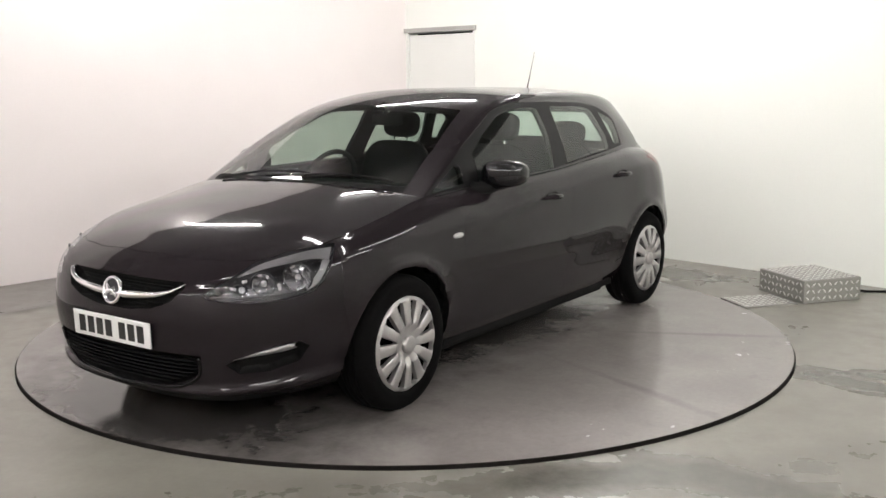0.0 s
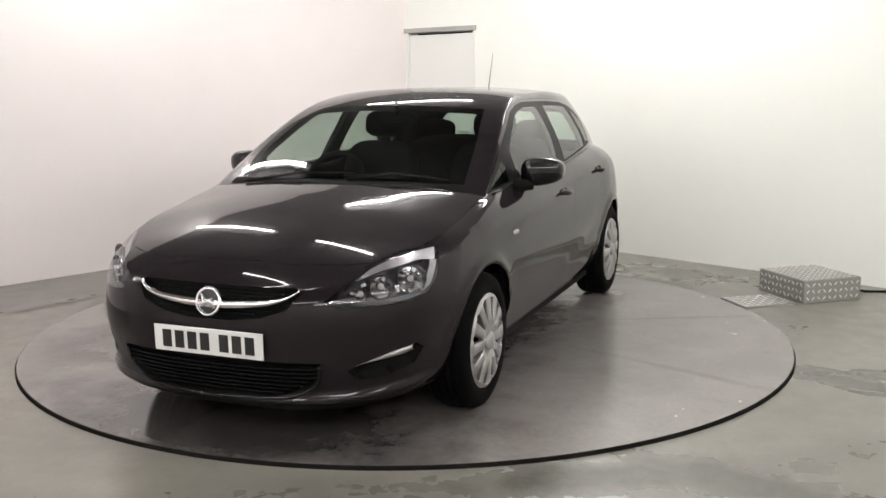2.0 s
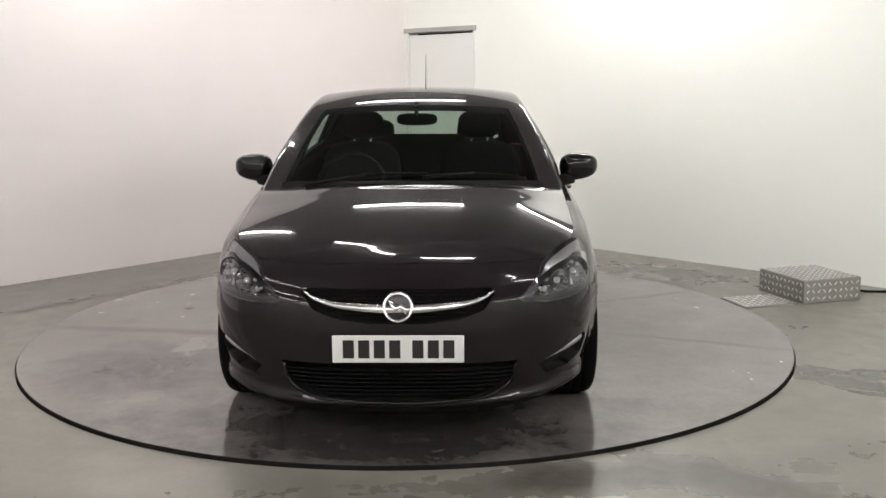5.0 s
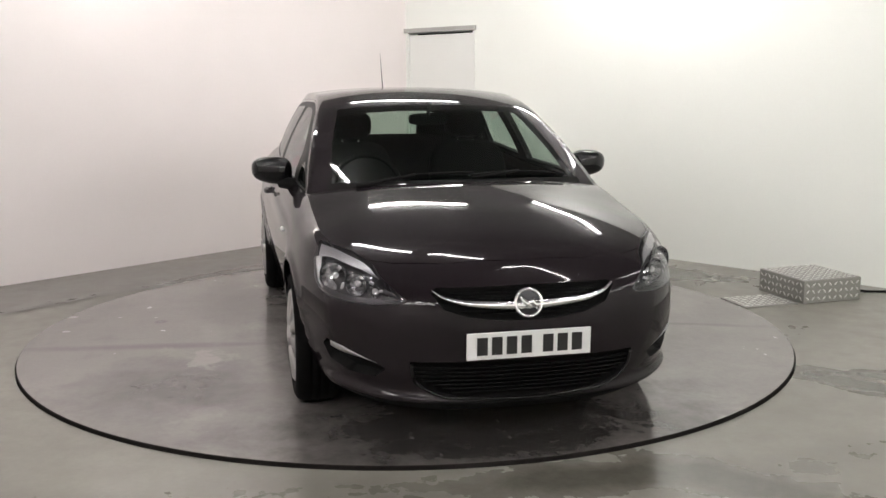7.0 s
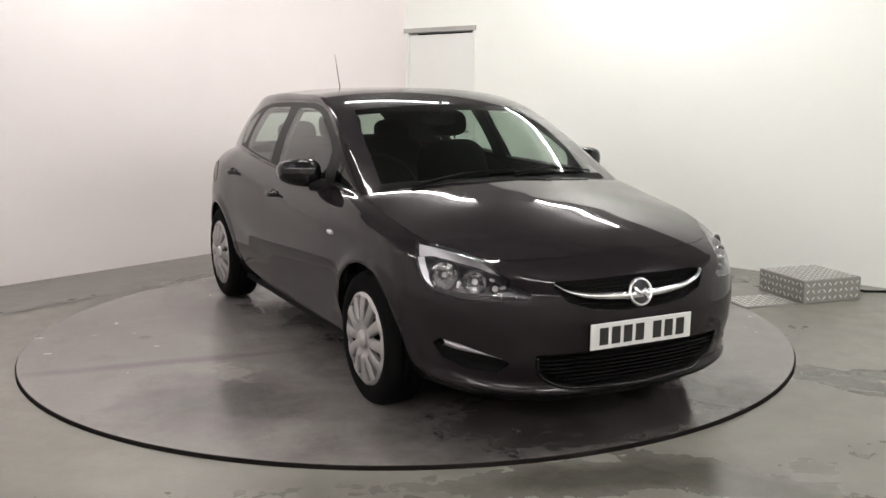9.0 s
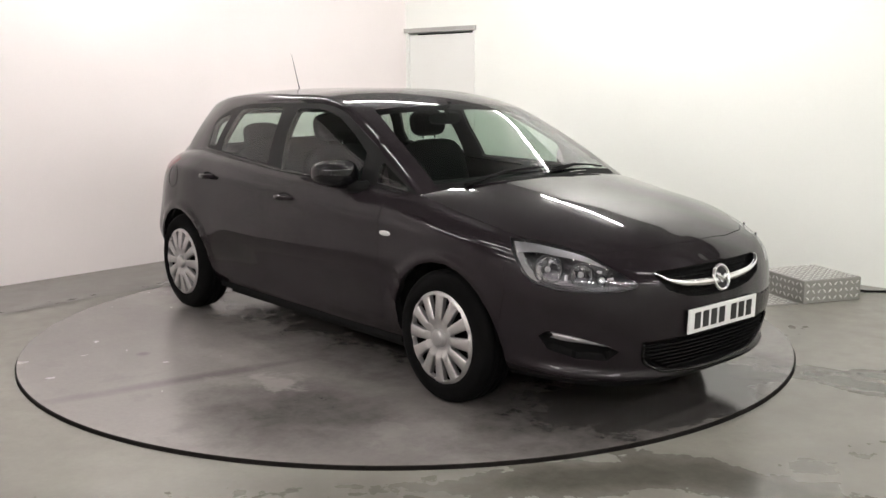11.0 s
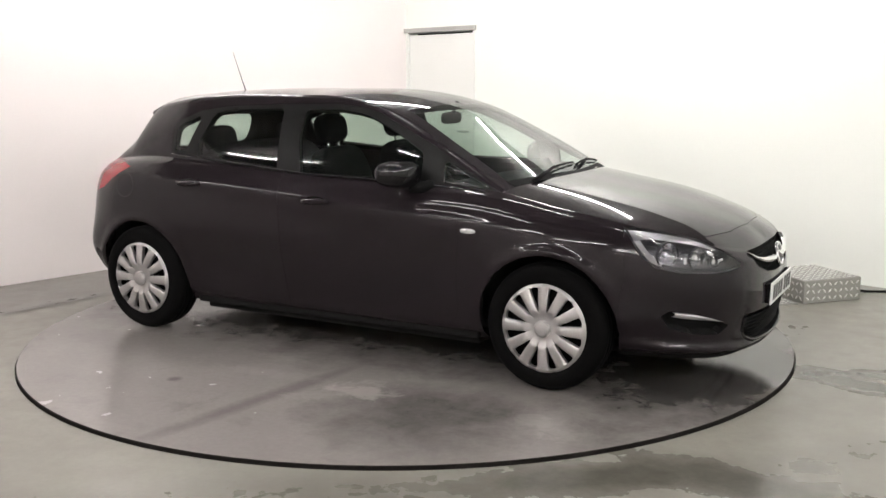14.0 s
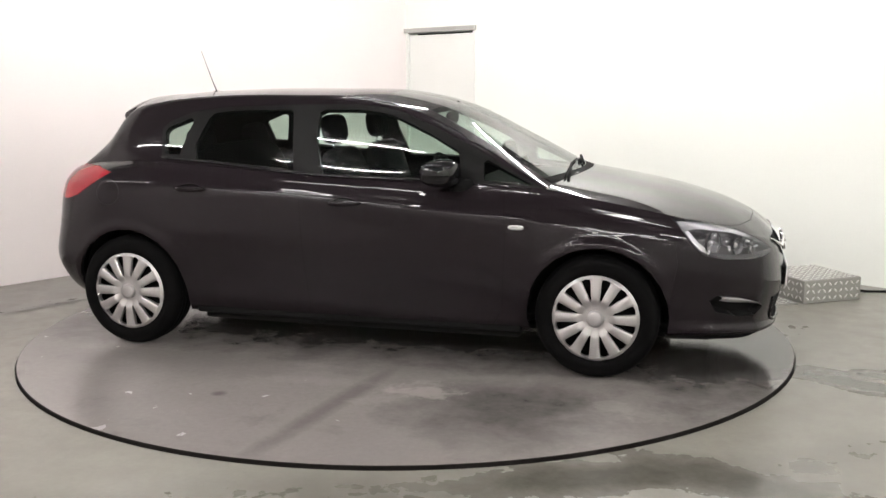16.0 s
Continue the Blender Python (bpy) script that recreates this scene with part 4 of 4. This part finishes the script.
def build_wheel(parent, x, side):
    wheel = new("wheel")
    wheel.parent = parent
    wheel.matrix_basis = pose(x, side * 0.875, TYRE_R, 0, 0, 0 if side > 0 else 180)
    bm = bmesh.new()
    lathe(bm, [(0.215, -0.012), (0.224, -0.002), (0.25, 0.006), (0.28, 0.003), (0.300, -0.008), (0.312, -0.028), (0.317, -0.045), (0.317, -0.058), (0.311, -0.060), (0.311, -0.067), (0.318, -0.069), (0.318, -0.096), (0.311, -0.098), (0.311, -0.105), (0.318, -0.107), (0.317, -0.135), (0.311, -0.137), (0.311, -0.144), (0.316, -0.146), (0.312, -0.172), (0.30, -0.192), (0.25, -0.2), (0.21, -0.19)], 64, close=True)
    part("tyre", bm, M_RUBBER, wheel, "black rubber tyre")
    bm = bmesh.new()
    lathe(bm, [(0.205, -0.19), (0.2, -0.06), (0.06, -0.055), (0.0005, -0.055)], 48)
    part("rim", bm, M_PLASTIC, wheel, "dark steel rim")
    # cover: twelve broad blades with slots between them
    bm = bmesh.new()
    spokes, per = 12, 10
    radii = [0.034, 0.052, 0.07, 0.09, 0.099, 0.112, 0.13, 0.15, 0.17, 0.19, 0.201, 0.206, 0.214, 0.221]

    def slot(r):
        if r < 0.095 or r > 0.203:
            return 0.0
        g = (r - 0.098) / 0.105
        return radians(6.6) * min(1.0, 0.45 + 0.75 * g)
    rows = []
    for r in radii:
        row = []
        for s in range(spokes):
            a0 = s * math.tau / spokes
            w = math.tau / spokes - slot(r) * 2
            for j in range(per + 1):
                u = j / per
                a = a0 - w / 2 + w * u
                dome = 0.004 + 0.016 * (1 - (r / 0.221) ** 2) - (0.012 if r < 0.075 else 0.004 if r < 0.095 else 0) + (0.007 * math.sin(math.pi * u) ** 0.5 if r > 0.08 else 0.0)
                if r > 0.207:
                    dome -= (r - 0.207) * 0.6
                row.append(bm.verts.new((r * math.cos(a), dome - 0.004, r * math.sin(a))))
        rows.append(row)
    step = per + 1
    for a, b, ra, rb in zip(rows, rows[1:], radii, radii[1:]):
        for s in range(spokes):
            for j in range(per):
                i = s * step + j
                bm.faces.new((a[i], a[i + 1], b[i + 1], b[i]))
            if slot(ra) == 0 and slot(rb) == 0:
                i, i2 = s * step + per, ((s + 1) % spokes) * step
                bm.faces.new((a[i], a[i2], b[i2], b[i]))
    bmesh.ops.remove_doubles(bm, verts=bm.verts, dist=1e-5)
    rim = [e for e in bm.edges if e.is_boundary]
    got = bmesh.ops.extrude_edge_only(bm, edges=rim)["geom"]
    for v in got:
        if isinstance(v, bmesh.types.BMVert):
            v.co.y -= 0.022
    sharp(part("wheel_cover", bm, M_SILVER, wheel, "silver plastic wheel cover with twelve blades"), 40)
    bm = bmesh.new()
    lathe(bm, [(0.0005, 0.026), (0.028, 0.0255), (0.038, 0.022), (0.043, 0.014), (0.043, 0.0)], 32)
    part("centre_cap", bm, M_SILVER, wheel)
    return wheel


def build_car():
    car = new("hatchback_car")
    tagged(car, "dark grey metallic five-door hatchback parked on the turntable", "car")
    bm, layer = skin()
    tree = BVHTree.FromBMesh(bm)
    SKIN["tree"], SKIN["sign"] = tree, 1.0 if tree.ray_cast(Vector((-0.5, 0, 3)), Vector((0, 0, -1)))[1].z > 0 else -1.0
    ALL = (1, 2, 3, 4)
    for sign in (1, -1):
        def at_side(c, sign=sign):
            return c.y * sign > 0.4
        for x in (AXLE, -AXLE):
            carve(bm, layer, circle(x, 0.322, ARCH_R, squash=0.985), X, Z, at_side, 99, ALL)
        carve(bm, layer, DOOR_F, X, Z, at_side, 21, ALL)
        carve(bm, layer, DOOR_R, X, Z, at_side, 22, ALL)
        carve(bm, layer, DLO, X, Z, at_side, 10, (3, 4, 21, 22))
        for mark, poly in PANES.items():
            carve(bm, layer, poly, X, Z, at_side, mark, (10, 4, 3))
        r2 = math.sqrt(0.5)
        carve(bm, layer, HEADLAMP, (r2, -r2 * sign, 0), Z, lambda c, sign=sign: c.y * sign > 0.3 and c.x > 1.5, 31, ALL, (1.95, 0.65 * sign, 0))
        carve(bm, layer, TAIL, X, Z, lambda c, sign=sign: c.y * sign > 0.42 and c.x < -1.4, 32, ALL)
        carve(bm, layer, [(sign * a, b) for a, b in FOG], Y, Z, lambda c, sign=sign: c.y * sign > 0.4 and c.x > 1.6, 33, (1,))
        carve(bm, layer, [(1.64, 0.10), (1.735, 0.60), (1.70, 0.86), (2.5, 0.86), (2.5, 0.10)], X, Z, lambda c, sign=sign: c.y * sign >= 0 and c.x > 1.4, 41, (1,))
        carve(bm, layer, [(-1.60, 0.10), (-1.66, 0.60), (-1.80, 0.70), (-2.5, 0.70), (-2.5, 0.10)], X, Z, lambda c, sign=sign: c.y * sign >= 0 and c.x < -1.4, 42, (1,))
    ahead = lambda c: c.x > 1.9
    carve(bm, layer, GRILLE, Y, Z, ahead, 34, (41,))
    carve(bm, layer, INTAKE, Y, Z, ahead, 35, (41,))
    carve(bm, layer, SCREEN, X, Y, lambda c: c.x > 0.2, 15, (3,))
    carve(bm, layer, REAR_SCREEN, Y, Z, lambda c: c.x < -1.45, 16, (3,))
    carve(bm, layer, [(2.6, -0.85), (2.6, 0.85), (1.93, 0.66), (2.03, 0.5), (2.085, 0.3), (2.105, 0.0), (2.085, -0.3), (2.03, -0.5), (1.93, -0.66)], X, Y, ahead, 43, (2,))
    carve(bm, layer, [(-1, 0.08), (1, 0.08), (1, 0.225), (-1, 0.225)], Y, Z, lambda c: c.x > 1.6, 44, (41,))
    left, right = (lambda c: c.y > 0), (lambda c: c.y < 0)

    part("body_shell", panel(bm, layer, (1, 3, 4), None, 0.0), M_PAINT, car)
    sharp(part("bonnet", panel(bm, layer, (2,), None, 0.0022, 0.012), M_PAINT, car))
    sharp(part("front_bumper", panel(bm, layer, (41, 43), None, 0.0012, 0.012), M_PAINT, car))
    sharp(part("chin_spoiler", panel(bm, layer, (44,), None, 0.0012, 0.012), M_PLASTIC, car, "black plastic chin under the bumper"))
    sharp(part("rear_bumper", panel(bm, layer, (42,), None, 0.0015, 0.012), M_PAINT, car))
    part("windscreen", panel(bm, layer, (15,), None, 0.0), M_GLASS, car, "lightly tinted windscreen")
    part("rear_window", panel(bm, layer, (16,), None, 0.0), M_GLASS, car, "tinted rear window")
    for half in (left, right):
        front = sharp(part("front_door", panel(bm, layer, (21,), half, 0.0015, 0.012), M_PAINT, car))
        rear = sharp(part("rear_door", panel(bm, layer, (22,), half, 0.0015, 0.012), M_PAINT, car))
        part("window_pane", panel(bm, layer, (11,), half, 0.0), M_GLASS, front, "tinted side glass")
        part("window_pane", panel(bm, layer, (12,), half, 0.0), M_GLASS, rear, "tinted side glass")
        part("quarter_light", panel(bm, layer, (13,), half, 0.0), M_GLASS, car, "tinted side glass")
        part("quarter_light", panel(bm, layer, (14,), half, 0.0), M_GLASS, car, "tinted side glass")
        sharp(part("window_surround", panel(bm, layer, (10,), half, 0.0, 0.02), M_SEAL, car, "black window surround"))
        lamp = part("headlamp", panel(bm, layer, (31,), half, 0.001), M_LENS, car, "clear headlamp with chrome reflectors")
        part("tail_lamp", panel(bm, layer, (32,), half, 0.001, 0.01), M_RED, car, "red tail lamp")
        part("lamp_housing", sunk(bm, layer, (31,), half, 0.06), M_LAMP, lamp, "dark grey lamp housing")
        part("fog_lamp_recess", sunk(bm, layer, (33,), half, 0.05), M_PLASTIC, car, "black plastic recess")
        lamp_insides(lamp, 1 if half is left else -1)
    grille = part("grille", sunk(bm, layer, (34,), None, 0.05), M_PLASTIC, car, "black grille opening")
    intake = part("lower_intake", sunk(bm, layer, (35,), None, 0.05), M_PLASTIC, car, "black slatted lower intake")
    part("cabin_lining", lining(bm, layer, (1, 3, 4, 10, 21, 22, 32, 42), 0.035), M_CLOTH, car, "black cabin lining")
    bm.free()
    front_details(car, grille, intake, tree)
    side_details(car, tree)
    cabin(car)

    for x in (AXLE, -AXLE):
        for side in (1, -1):
            build_wheel(car, x, side)
            liner = bmesh.new()
            n = 24
            rows = [[liner.verts.new((x + (ARCH_R + 0.006) * math.cos(a), side * (y - (0.085 * abs(math.cos(a))**4 if y > 0.7 else 0)), 0.322 + (ARCH_R + 0.006) * math.sin(a))) for a in [radians(2 + 176 * k / n) for k in range(n + 1)]] for y in (0.825, 0.6)]
            for k in range(n):
                liner.faces.new((rows[0][k], rows[0][k + 1], rows[1][k + 1], rows[1][k]))
            liner.faces.new(rows[1])
            part("arch_liner", liner, M_PLASTIC, car, "black wheel arch liner")
    under = bmesh.new()
    box(under, (-1.75, -0.55, 0.19), (1.95, 0.55, 0.24), 0.01)
    # trays added to keep light and sight from passing under the car
    box(under, (-0.93, -0.74, 0.155), (0.93, 0.74, 0.205), 0.015)
    box(under, (0.9, -0.58, 0.165), (1.9, 0.58, 0.2), 0.012)
    box(under, (-0.95, -0.80, 0.2), (0.95, 0.80, 0.24), 0.01)
    part("underbody", under, M_PLASTIC, car, "black underbody", smooth=False)
    return car


CAR = build_car()


# ---- movement: the turntable turns, with the car on it ----
def heading(t):
    s = (t - 8) / 8
    return 232.4285 + 6.8988 * t - 0.346 * s**2 - 0.417 * s**3


def motions():
    steps = [0.5 * k for k in range(33)]
    walk(TABLE, [(t, pose(0.015, 0.015, 0, 0, 0, heading(t))) for t in steps])
    walk(CAR, [(t, pose(0, 0, 0, 0, 0, heading(t)) @ Matrix.Translation((-0.0887, 0.0804, 0))) for t in steps])


motions()
